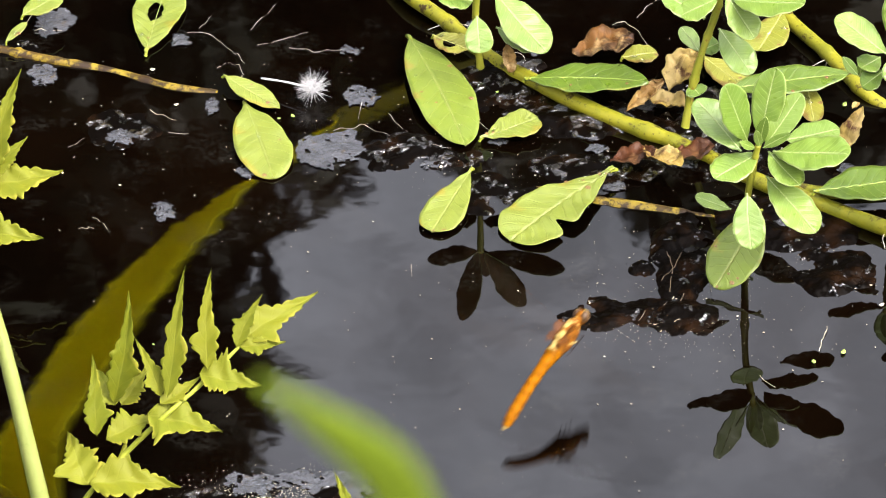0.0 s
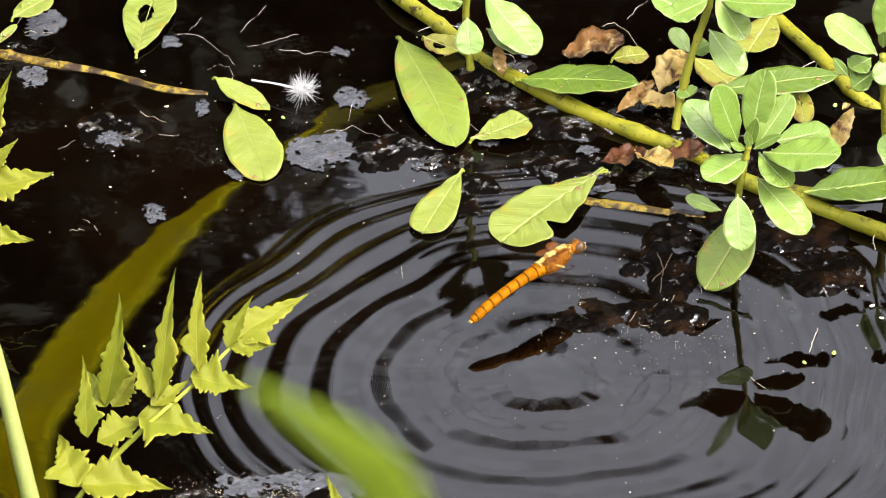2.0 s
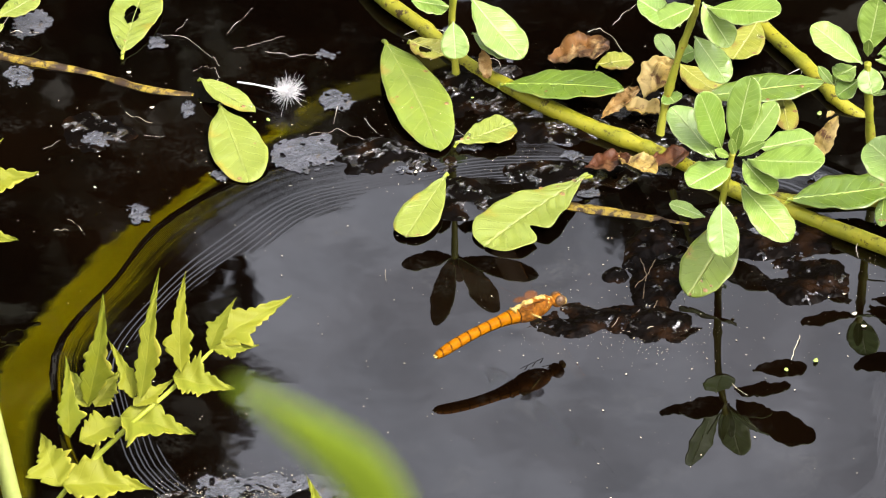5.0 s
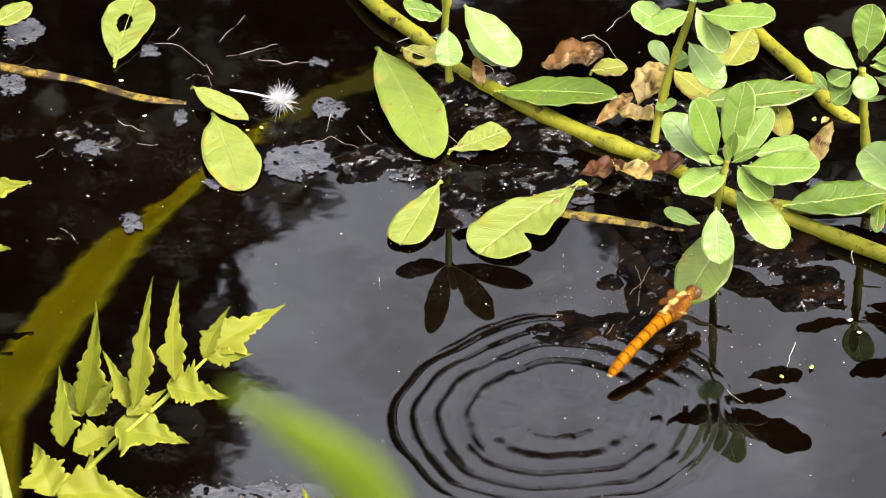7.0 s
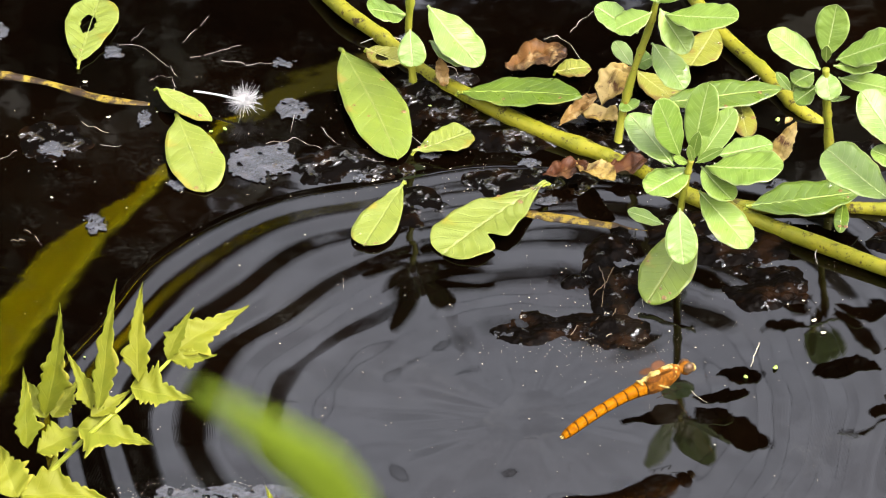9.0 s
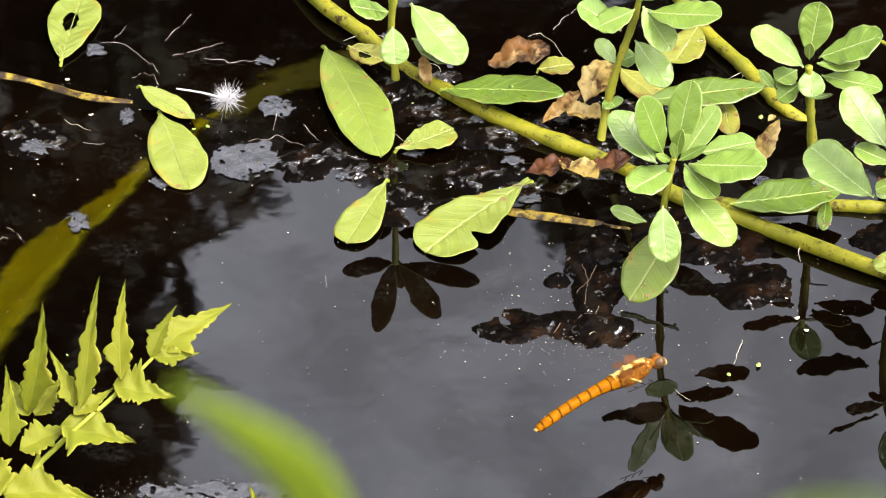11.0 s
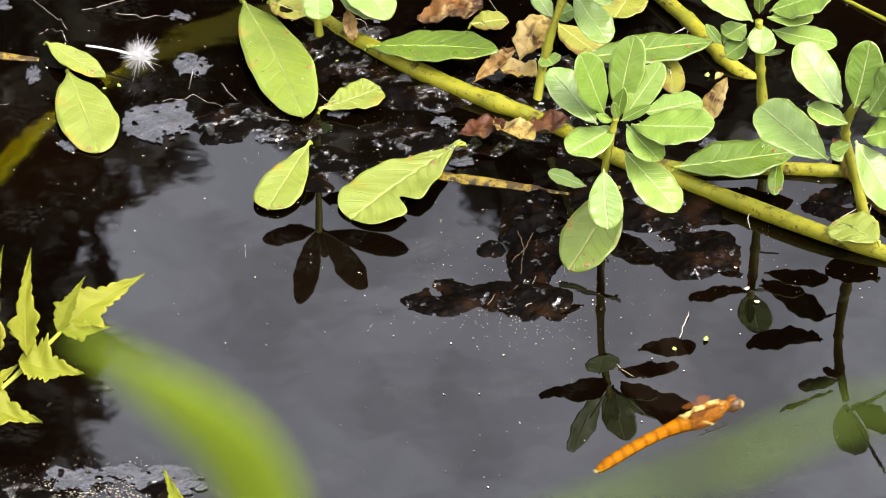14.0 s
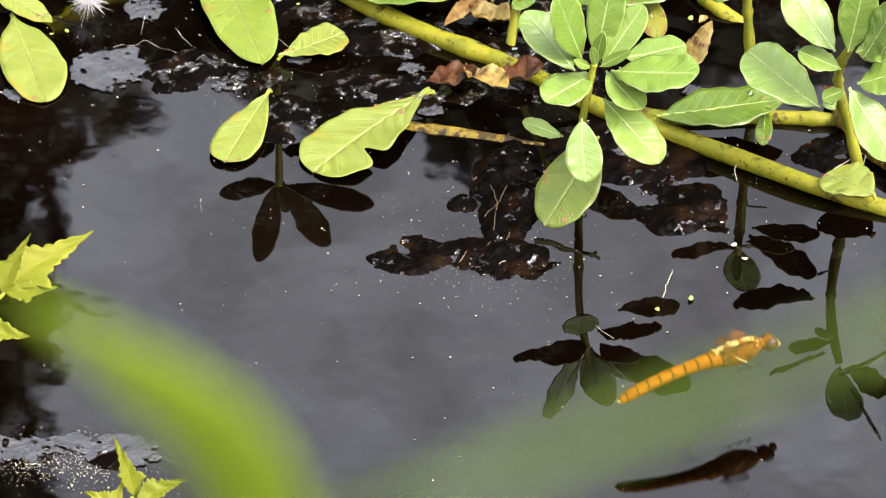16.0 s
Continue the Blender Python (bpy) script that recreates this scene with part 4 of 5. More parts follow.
rosette_right = shoot([(0.1456, 0.0065, 0.0000), (0.1426, 0.0039, 0.0143), (0.1401, -0.0012, 0.0268), (0.1398, -0.0048, 0.0359), (0.1418, -0.0104, 0.0451)], 0.0014, seed=100)
shoot_leaf(rosette_right, 'spoon', (0.1384, -0.0091, 0.0431), (0.1273, 0.0007, 0.0551), (0.39, -0.51, 0.77), 0.0126, seed=100)
shoot_leaf(rosette_right, 'spoon', (0.1411, -0.0125, 0.0451), (0.1446, -0.0094, 0.0627), (-0.26, -0.92, 0.22), 0.0100, seed=101)
shoot_leaf(rosette_right, 'spoon', (0.1399, -0.0104, 0.0391), (0.1300, -0.0076, 0.0421), (0.23, -0.20, 0.95), 0.0084, seed=102)
shoot_leaf(rosette_right, 'spoon', (0.1420, -0.0114, 0.0451), (0.1408, -0.0094, 0.0575), (0.15, -0.96, 0.19), 0.0053, seed=103)
shoot_leaf(rosette_right, 'round', (0.1353, -0.0090, 0.0271), (0.1188, 0.0030, 0.0351), (0.23, -0.31, 0.93), 0.0156, seed=104)
shoot_leaf(rosette_right, 'spoon', (0.1430, -0.0125, 0.0451), (0.1526, -0.0133, 0.0501), (-0.47, -0.11, 0.88), 0.0137, seed=105)
shoot_leaf(rosette_right, 'spoon', (0.1391, -0.0037, 0.0231), (0.1371, -0.0020, 0.0251), (0.37, -0.48, 0.80), 0.0042, seed=106)
shoot_leaf(rosette_right, 'spoon', (0.1413, -0.0208, 0.0411), (0.1518, -0.0303, 0.0271), (0.45, -0.55, 0.71), 0.0120, seed=107)
shoot_leaf(rosette_right, 'spoon', (0.1432, -0.0192, 0.0411), (0.1530, -0.0204, 0.0451), (-0.39, -0.07, 0.92), 0.0135, seed=108)
shoot_leaf(rosette_right, 'spoon', (0.1444, -0.0178, 0.0471), (0.1515, -0.0175, 0.0611), (-0.85, -0.27, 0.44), 0.0129, seed=109)
shoot_leaf(rosette_right, 'spoon', (0.1405, -0.0133, 0.0351), (0.1355, -0.0141, 0.0331), (-0.34, -0.17, 0.92), 0.0058, seed=110)
shoot_back = shoot([(0.0101, 0.0851, 0), (0.0093, 0.0857, 0.011), (0.0088, 0.0862, 0.018), (0.01, 0.0834, 0.04), (0.0103, 0.0847, 0.06)], 0.0012, seed=120)
shoot_leaf(shoot_back, 'spoon', (0.014, 0.0896, 0.022), (0.028, 0.0755, 0.012), (0.24, -0.39, 0.89), 0.0129, seed=120)
shoot_leaf(shoot_back, 'spoon', (0.0144, 0.0875, 0.012), (0.0261, 0.0801, 0.01), (0.06, -0.17, 0.98), 0.0095, seed=121)
shoot_leaf(shoot_back, 'round', (0.0091, 0.0751, 0.024), (0.01, 0.069, 0.016), (0.09, -0.79, 0.61), 0.0082, seed=122)
shoot_leaf(shoot_back, 'spoon', (0.0082, 0.0897, 0.019), (-0.0021, 0.0849, 0.024), (0.42, 0.04, 0.91), 0.0109, seed=123)
shoot_leaf(shoot_back, 'spoon', (0.0103, 0.0847, 0.06), (-0.0042, 0.0896, 0.066), (0.43, 0.18, 0.88), 0.0071, seed=124)
shoot_leaf(shoot_back, 'spoon', (0.01, 0.0861, 0.06), (0.0051, 0.0866, 0.0845), (0.55, 0.83, 0.09), 0.0076, seed=125)
shoot_leaf(shoot_back, 'spoon', (0.0109, 0.0861, 0.06), (0.0226, 0.0864, 0.0793), (-0.74, 0.5, 0.44), 0.0093, seed=126)
shoot_leaf(shoot_back, 'spoon', (0.0112, 0.0847, 0.06), (0.0335, 0.0841, 0.066), (-0.24, 0.31, 0.92), 0.0078, seed=127)
shoot_leaf(shoot_back, 'spoon', (0.0103, 0.0861, 0.06), (0.0124, 0.0874, 0.07), (-0.74, 0.67, 0.07), 0.0048, seed=128)
shoot_leaf(shoot_back, 'spoon', (0.0094, 0.0875, 0.05), (0.0024, 0.082, 0.05), (0.07, -0.08, 0.99), 0.0071, seed=129)
shoot_leaf(shoot_back, 'spoon', (0.0109, 0.0848, 0.05), (0.0183, 0.0823, 0.048), (0.19, -0.2, 0.96), 0.0086, seed=130)
herb_front = herb_leaf([(-0.0962, -0.1236, -0), (-0.0895, -0.124, 0.012), (-0.0808, -0.119, 0.02), (-0.0713, -0.1176, 0.03), (-0.0634, -0.1113, 0.034), (-0.0563, -0.105, 0.038), (-0.052, -0.1003, 0.04)], 0.0006)
leaflet(herb_front, (-0.0876, -0.1177, 0.024), (-0.0903, -0.1118, 0.045), (0.14, -0.95, 0.28), 0.0067, seed=140)
leaflet(herb_front, (-0.0837, -0.1094, 0.028), (-0.0811, -0.1055, 0.06), (-0.13, -0.98, 0.13), 0.0081, seed=141)
leaflet(herb_front, (-0.0725, -0.1134, 0.033), (-0.0783, -0.1075, 0.048), (0.29, -0.85, 0.44), 0.0053, seed=142)
leaflet(herb_front, (-0.0719, -0.1147, 0.034), (-0.0648, -0.103, 0.066), (-0.19, -0.91, 0.37), 0.0067, seed=143)
leaflet(herb_front, (-0.0607, -0.1084, 0.038), (-0.0586, -0.0973, 0.062), (-0.07, -0.9, 0.42), 0.0069, seed=144)
leaflet(herb_front, (-0.0527, -0.1013, 0.04), (-0.0467, -0.0942, 0.052), (-0.24, -0.78, 0.58), 0.0057, seed=145)
leaflet(herb_front, (-0.0521, -0.1008, 0.04), (-0.0329, -0.085, 0.048), (-0.01, -0.44, 0.9), 0.0082, seed=146)
leaflet(herb_front, (-0.0521, -0.1013, 0.04), (-0.0404, -0.1001, 0.042), (-0.11, -0.44, 0.89), 0.0046, seed=147)
leaflet(herb_front, (-0.0624, -0.108, 0.037), (-0.0465, -0.1116, 0.036), (-0.04, -0.42, 0.91), 0.0082, seed=148)
leaflet(herb_front, (-0.0754, -0.1151, 0.03), (-0.0566, -0.1212, 0.028), (-0.04, -0.41, 0.91), 0.0107, seed=149)
leaflet(herb_front, (-0.0864, -0.1187, 0.024), (-0.0711, -0.1133, 0.028), (-0.07, -0.45, 0.89), 0.0072, seed=150)
leaflet(herb_front, (-0.0905, -0.125, 0.014), (-0.0671, -0.1248, 0.014), (0, -0.43, 0.9), 0.0105, seed=151)
leaflet(herb_front, (-0.0902, -0.125, 0.014), (-0.0967, -0.1124, 0.022), (0.05, -0.52, 0.85), 0.0094, seed=152)
leaflet(herb_front, (-0.0834, -0.1094, 0.028), (-0.0898, -0.1013, 0.034), (0.09, -0.55, 0.83), 0.0066, seed=153)
leaflet(herb_front, (-0.0725, -0.1149, 0.032), (-0.0619, -0.1071, 0.036), (-0.02, -0.44, 0.9), 0.0041, seed=154)
leaflet(herb_front, (-0.0828, -0.1094, 0.028), (-0.0756, -0.1013, 0.034), (-0.1, -0.54, 0.84), 0.0061, seed=155)
herb_edge = herb_leaf([(-0.1402, -0.0308, -0), (-0.1298, -0.0197, 0.014), (-0.1226, -0.0102, 0.02), (-0.119, -0.0029, 0.024)], 0.0007)
leaflet(herb_edge, (-0.1188, -0.0017, 0.025), (-0.1116, 0.0113, 0.05), (-0.18, -0.85, 0.5), 0.0094, seed=170)
leaflet(herb_edge, (-0.1197, -0.0029, 0.024), (-0.1102, 0.0041, 0.034), (-0.26, -0.66, 0.71), 0.0073, seed=171)
leaflet(herb_edge, (-0.1212, -0.0039, 0.022), (-0.1004, 0.0011, 0.026), (-0.07, -0.44, 0.89), 0.0106, seed=172)
leaflet(herb_edge, (-0.1254, -0.0151, 0.018), (-0.1051, -0.0198, 0.018), (-0.09, -0.41, 0.91), 0.0096, seed=173)
leaflet(herb_edge, (-0.1212, -0.0052, 0.022), (-0.1256, 0.0054, 0.04), (0.14, -0.84, 0.53), 0.0075, seed=174)
herb_low = herb_leaf([(-0.0378, -0.1516, 0), (-0.0276, -0.1481, 0.01), (-0.0232, -0.1456, 0.016)], 0.0007)
leaflet(herb_low, (-0.0232, -0.1456, 0.016), (-0.027, -0.1413, 0.03), (0.25, -0.9, 0.35), 0.0051, seed=180)
leaflet(herb_low, (-0.0226, -0.1467, 0.016), (-0.0112, -0.1447, 0.02), (-0.22, -0.48, 0.85), 0.0051, seed=181)
leaflet(herb_low, (-0.0245, -0.1451, 0.014), (-0.015, -0.1482, 0.014), (-0.13, -0.39, 0.91), 0.0057, seed=182)
leaflet(herb_low, (-0.0251, -0.1472, 0.014), (-0.0339, -0.1462, 0.018), (0.32, -0.49, 0.81), 0.0057, seed=183)
pale_stalk([(-0.0936, -0.1695, 0), (-0.101, -0.1626, 0.034), (-0.1075, -0.1527, 0.062), (-0.1119, -0.1446, 0.078), (-0.1169, -0.1365, 0.094)])
seed_head((-0.0353, 0.0697, 0.004), (-0.049, 0.076, 0.003))


# ---- floating litter ----
def debris_patch(centre, rx, ry, height, fill=0.1, seed=0):
    """A mat of sodden litter that breaks the surface in ragged lumps."""
    n = 100
    verts, faces = [], []
    o = Vector((seed * 1.7, seed * 0.9, 0))
    for i in range(n + 1):
        for j in range(n + 1):
            x, y = 2 * i / n - 1, 2 * j / n - 1
            p = Vector((x * rx, y * ry, 0))
            r = math.hypot(x, y)
            big = noise.fractal(p * (60 if fill < 0.28 else 95) + o, 0.9, 2.1, 4) * (1.0 if fill < 0.28 else 1.5)
            mid = 1 - 2 * abs(noise.noise(p * 230 + o))
            fine = noise.noise(p * 620 - o)
            z = height * (0.55 * big + 0.34 * noise.noise(p * 170 + o) + 0.07 * mid + 0.08 * fine + fill - 1.2 * r ** 4)
            verts.append((p.x, p.y, max(z, -0.0008)))
    for i in range(n):
        for j in range(n):
            a = i * (n + 1) + j
            quad = (a, a + n + 1, a + n + 2, a + 1)
            if max(verts[c][2] for c in quad) > -0.0002:
                faces.append(quad)
    ob = new("debris_mat", mesh_of("debris_mat", verts, faces, SLICK if fill < 0.28 else MUD))
    ob.location = (centre[0], centre[1], 0.0)
    return tagged(ob, "sodden dark brown plant litter floating at the surface", "debris", kind="stuff")


def scum_glint_film(centre, rx, ry, seed=0, ragged=False):
    """A thin grey film, scum or painted sky glint, with a ragged rim and a few open holes."""
    n = 110 if rx > 0.0055 else 54
    verts, faces = [], []
    o = Vector((seed * 2.3, 0, seed * 0.7))
    keep = []
    for i in range(n + 1):
        for j in range(n + 1):
            x, y = 2 * i / n - 1, 2 * j / n - 1
            p = Vector((x * rx, y * ry, 0))
            f = 1 - math.hypot(x, y) ** 2 + (0.85 if ragged else 0.45 if rx > 0.0055 else 0.7) * noise.fractal(p * max(120.0, 1.5 / rx) + o, 0.8, 2.1, 5)
            f -= (3.0 if ragged else 1.5 if rx > 0.0055 else 2.2) * max(0.0, noise.noise(p * max(520.0, 5.0 / rx) + o) - 0.25)
            keep.append(f)
            verts.append((p.x, p.y, 0.00035 + 0.00012 * noise.noise(p * 150 + o)))
    for i in range(n):
        for j in range(n):
            a = i * (n + 1) + j
            quad = (a, a + n + 1, a + n + 2, a + 1)
            if min(keep[c] for c in quad) > (0.42 if rx > 0.0055 else 0.22):
                faces.append(quad)
    ob = new("surface_film", mesh_of("surface_film", verts, faces, FILM))
    ob.location = (centre[0], centre[1], 0.0)
    return tagged(ob, "thin grey film of scum and painted glints on dark water", "scum", kind="stuff")


def strand(points, radius, material):
    """A hair-thin fibre that wavers along its line."""
    g = random.Random(len(points) * 31 + int(points[0][0] * 1e5))
    fine = []
    for a, c in zip(points, points[1:]):
        for k in range(4):
            p = Vector(a).lerp(Vector(c), k / 4)
            fine.append((p.x + g.gauss(0, 0.00007), p.y + g.gauss(0, 0.00009), p.z + g.gauss(-0.0002, 0.0003)))
    points = fine + [tuple(points[-1])]
    radius *= 0.36
    ob = new("fibre", tube_mesh("fibre", local(points, points[0]), radius, material, taper=0.6, sides=5, wobble=0.15, seed=int(radius * 1e6) + len(points)))
    ob.location = points[0]
    return tagged(ob, "thin pale plant fibre floating on dark water", "plant fibre", "loose fibres")


def flake(place, size, material, seed):
    """A small husk: a bent, lumpy flake."""
    size *= 0.66
    rnd = random.Random(seed)
    verts, faces = [], []
    ball(verts, faces, (0, 0, 0), (size * 0.5, size * 0.36, size * 0.16), None, 9, 6)
    verts = [(x * rnd.uniform(0.8, 1.2), y * rnd.uniform(0.75, 1.25), z * rnd.uniform(0.6, 1.4) + 3 * x * x / max(size, 1e-5) * 0.2) for x, y, z in verts]
    ob = new("husk", mesh_of("husk", verts, faces, material))
    ob.matrix_basis = pose(place[0], place[1], size * 0.08 + 0.0003, 0, 0, rnd.uniform(0, 360))
    return tagged(ob, "small pale seed husk floating on dark water", "seed husk", "floating husks")


def specks(regions, count, seed, grain=1.0):
    """Chaff too fine to count, strewn over the water."""
    g = random.Random(seed)
    verts, faces = [], []
    for _ in range(count):
        cx, cy, rx, ry = g.choice(regions)
        x, y = g.gauss(cx, rx), g.gauss(cy, ry)
        s = grain * g.choice((0.00012, 0.00015, 0.0002, 0.0003))
        a, k = g.uniform(0, 3.14), g.uniform(0.25, 0.8)
        o = len(verts)
        for u, v, w in ((-1, -1, 0), (1, -1, 0.4), (1, 1, 0), (-1, 1, 0.3), (0, 0, 1.2)):
            px, py = u * s, v * s * k
            verts.append((x + px * math.cos(a) - py * math.sin(a), y + px * math.sin(a) + py * math.cos(a), 0.0002 + w * s * 0.5))
        faces += [(o, o + 1, o + 4), (o + 1, o + 2, o + 4), (o + 2, o + 3, o + 4), (o + 3, o, o + 4)]
    return tagged(new("chaff", mesh_of("chaff", verts, faces, CHAFF, smooth=False)), "pale specks of chaff strewn over dark water", "chaff", kind="stuff")


dry_leaf('brown', (0.0353, 0.0873, 0.004), (0.0517, 0.0911, 0.004), (0, 0, 1), 0.0118, seed=21)
dry_leaf('straw', (0.0606, 0.0689, 0.004), (0.0677, 0.0785, 0.01), (-0.27, -0.36, 0.89), 0.0099, seed=22)
dry_leaf('tan', (0.0492, 0.0606, 0.003), (0.0591, 0.073, 0.003), (0, 0, 1), 0.0049, seed=23)
dry_leaf('straw', (0.0542, 0.0676, 0.003), (0.065, 0.0606, 0.003), (-0, 0, 1), 0.0073, seed=24)
dry_leaf('straw', (0.0538, 0.0429, 0.003), (0.0634, 0.0286, 0.005), (-0.06, 0.1, 0.99), 0.0080, seed=25)
dry_leaf('rust', (0.0447, 0.0368, 0.003), (0.0568, 0.0402, 0.003), (-0, -0, 1), 0.0078, seed=26)
dry_leaf('rust', (0.0613, 0.0376, 0.003), (0.0723, 0.0429, 0.003), (-0, -0, 1), 0.0074, seed=27)
dry_leaf('straw', (0.1125, 0.0496, 0.012), (0.1064, 0.0409, 0.002), (-0.39, -0.56, 0.73), 0.0058, seed=28)
dry_leaf('brown', (0.0376, 0.0813, 0.002), (0.0512, 0.0718, 0.002), (0, -0, 1), 0.0072, seed=29)
dry_leaf('tan', (0.017, 0.086, 0.008), (0.0185, 0.0799, 0.002), (0.17, -0.67, 0.72), 0.0037, seed=30)
dry_leaf('rust', (0.1389, 0.0358, 0.003), (0.143, 0.0254, 0.003), (-0, 0, 1), 0.0038, seed=31)
dry_leaf('straw', (0.11, 0.0619, 0.003), (0.1118, 0.064, 0.003), (0, 0, 1), 0.0020, seed=32)
debris_patch((-0.0059, 0.0438), 0.0227, 0.0128, 0.0016, fill=0.24, seed=200)
debris_patch((0.0146, 0.0734), 0.0183, 0.0163, 0.0016, fill=0.24, seed=201)
debris_patch((0.0344, 0.0626), 0.0228, 0.0149, 0.0018, fill=0.24, seed=202)
debris_patch((0.0114, 0.0252), 0.0121, 0.0133, 0.0012, fill=0.24, seed=203)
debris_patch((0.0602, 0.0639), 0.0183, 0.0190, 0.0020, fill=0.24, seed=204)
debris_patch((0.0528, -0.0102), 0.0045, 0.0052, 0.0012, fill=0.5, seed=205)
debris_patch((0.0629, -0.0050), 0.0093, 0.0249, 0.0018, fill=0.5, seed=206)
debris_patch((0.0909, 0.0107), 0.0225, 0.0158, 0.0018, fill=0.5, seed=207)
debris_patch((0.1024, -0.0102), 0.0134, 0.0130, 0.0018, fill=0.5, seed=208)
debris_patch((0.0462, -0.0298), 0.0201, 0.0093, 0.0016, fill=0.5, seed=209)
debris_patch((0.0417, 0.0371), 0.0257, 0.0107, 0.0014, fill=0.24, seed=210)
debris_patch((0.0178, 0.0883), 0.0122, 0.0082, 0.0016, fill=0.24, seed=211)
debris_patch((0.0831, 0.0666), 0.0244, 0.0135, 0.0020, fill=0.24, seed=212)
debris_patch((0.0766, 0.0425), 0.0212, 0.0161, 0.0014, fill=0.24, seed=213)
debris_patch((-0.0871, 0.0558), 0.0137, 0.0135, 0.0004, fill=0.24, seed=214)
debris_patch((-0.0414, -0.1039), 0.0131, 0.0089, 0.0012, fill=0.24, seed=215)
debris_patch((-0.0529, -0.1113), 0.0174, 0.0074, 0.0010, fill=0.24, seed=216)
debris_patch((-0.0253, -0.1088), 0.0102, 0.0064, 0.0012, fill=0.24, seed=217)
debris_patch((-0.1155, 0.0924), 0.0077, 0.0123, 0.0012, fill=0.24, seed=218)
debris_patch((0.0640, -0.0321), 0.0111, 0.0108, 0.0016, fill=0.5, seed=219)
debris_patch((0.1411, 0.0116), 0.0133, 0.0103, 0.0016, fill=0.3, seed=230)
debris_patch((0.1320, 0.0506), 0.0134, 0.0105, 0.0016, fill=0.3, seed=231)
debris_patch((0.1081, -0.0090), 0.0088, 0.0115, 0.0018, fill=0.3, seed=232)
scum_glint_film((-0.0297, 0.0457), 0.0109, 0.0123, seed=250)
scum_glint_film((-0.0219, 0.0715), 0.0052, 0.0060, seed=251)
# this film stands in for a translucent oval leaf under water
scum_glint_film((-0.1060, 0.1075), 0.0085, 0.0088, seed=252)
scum_glint_film((-0.1083, 0.0815), 0.0049, 0.0054, seed=253)
scum_glint_film((-0.0712, 0.0987), 0.0031, 0.0044, seed=254)
scum_glint_film((-0.0743, 0.0173), 0.0033, 0.0053, seed=255)
scum_glint_film((-0.0863, 0.0518), 0.0045, 0.0043, seed=256)
scum_glint_film((-0.0623, 0.0666), 0.0021, 0.0054, seed=257)
scum_glint_film((-0.0520, 0.0358), 0.0036, 0.0043, seed=258)
scum_glint_film((-0.0251, 0.0938), 0.0037, 0.0027, seed=259)
scum_glint_film((-0.0457, -0.1064), 0.0136, 0.0084, seed=260, ragged=True)
scum_glint_film((-0.0268, -0.1064), 0.0107, 0.0074, seed=261, ragged=True)
# small grey pieces from here on are painted glints of sky on wet surface
scum_glint_film((0.0028, 0.1022), 0.0021, 0.0024, seed=280)
scum_glint_film((0.0090, 0.1060), 0.0030, 0.0024, seed=281)
scum_glint_film((0.0191, 0.0726), 0.0048, 0.0035, seed=282)
scum_glint_film((0.0287, 0.0602), 0.0036, 0.0029, seed=283)
scum_glint_film((0.0322, 0.0665), 0.0024, 0.0024, seed=284)
scum_glint_film((0.0390, 0.0531), 0.0033, 0.0029, seed=285)
scum_glint_film((0.0416, 0.0465), 0.0036, 0.0026, seed=286)
scum_glint_film((0.0147, 0.0501), 0.0030, 0.0024, seed=287)
scum_glint_film((0.0229, 0.0792), 0.0027, 0.0021, seed=288)
scum_glint_film((0.0547, 0.0666), 0.0033, 0.0024, seed=289)
scum_glint_film((0.0116, 0.0912), 0.0021, 0.0021, seed=290)
scum_glint_film((-0.0033, 0.0390), 0.0027, 0.0021, seed=291)
scum_glint_film((0.0352, 0.0366), 0.0040, 0.0029, seed=292)
scum_glint_film((0.0307, 0.0262), 0.0047, 0.0034, seed=293)
scum_glint_film((0.0458, 0.0288), 0.0035, 0.0026, seed=294)
scum_glint_film((0.0649, 0.0398), 0.0039, 0.0026, seed=295)
scum_glint_film((0.0743, 0.0503), 0.0027, 0.0024, seed=296)
scum_glint_film((0.0595, 0.0529), 0.0030, 0.0021, seed=297)
scum_glint_film((0.0830, 0.0186), 0.0035, 0.0026, seed=298)
scum_glint_film((0.0913, 0.0124), 0.0041, 0.0028, seed=299)
scum_glint_film((0.0779, 0.0031), 0.0029, 0.0026, seed=300)
scum_glint_film((0.1079, 0.0374), 0.0030, 0.0024, seed=301)
scum_glint_film((0.1131, 0.0128), 0.0038, 0.0026, seed=302)
scum_glint_film((0.0252, 0.0926), 0.0024, 0.0021, seed=303)
strand([(-0.0697, 0.1025, 0.0006), (-0.0628, 0.1011, 0.0006), (-0.0573, 0.0929, 0.0006), (-0.0538, 0.0869, 0.0006)], 0.00016, FIBRE)
strand([(-0.0504, 0.0962, 0.0006), (-0.0436, 0.0989, 0.0006), (-0.0367, 0.1017, 0.0006)], 0.00020, FIBRE)
strand([(-0.0417, 0.094, 0.0006), (-0.0351, 0.0929, 0.0006), (-0.0276, 0.0934, 0.0006)], 0.00020, FIBRE)
strand([(-0.0524, 0.1033, 0.0006), (-0.0491, 0.1094, 0.0006), (-0.0456, 0.1155, 0.0006)], 0.00020, FIBRE)
strand([(-0.0664, 0.1044, 0.0006), (-0.0631, 0.1099, 0.0006)], 0.00018, FIBRE)
strand([(-0.061, 0.0853, 0.0006), (-0.0585, 0.088, 0.0006), (-0.0551, 0.0858, 0.0006), (-0.0538, 0.0814, 0.0006)], 0.00016, FIBRE)
strand([(-0.0789, 0.0644, 0.0006), (-0.0717, 0.0595, 0.0006)], 0.00022, CHAFF)
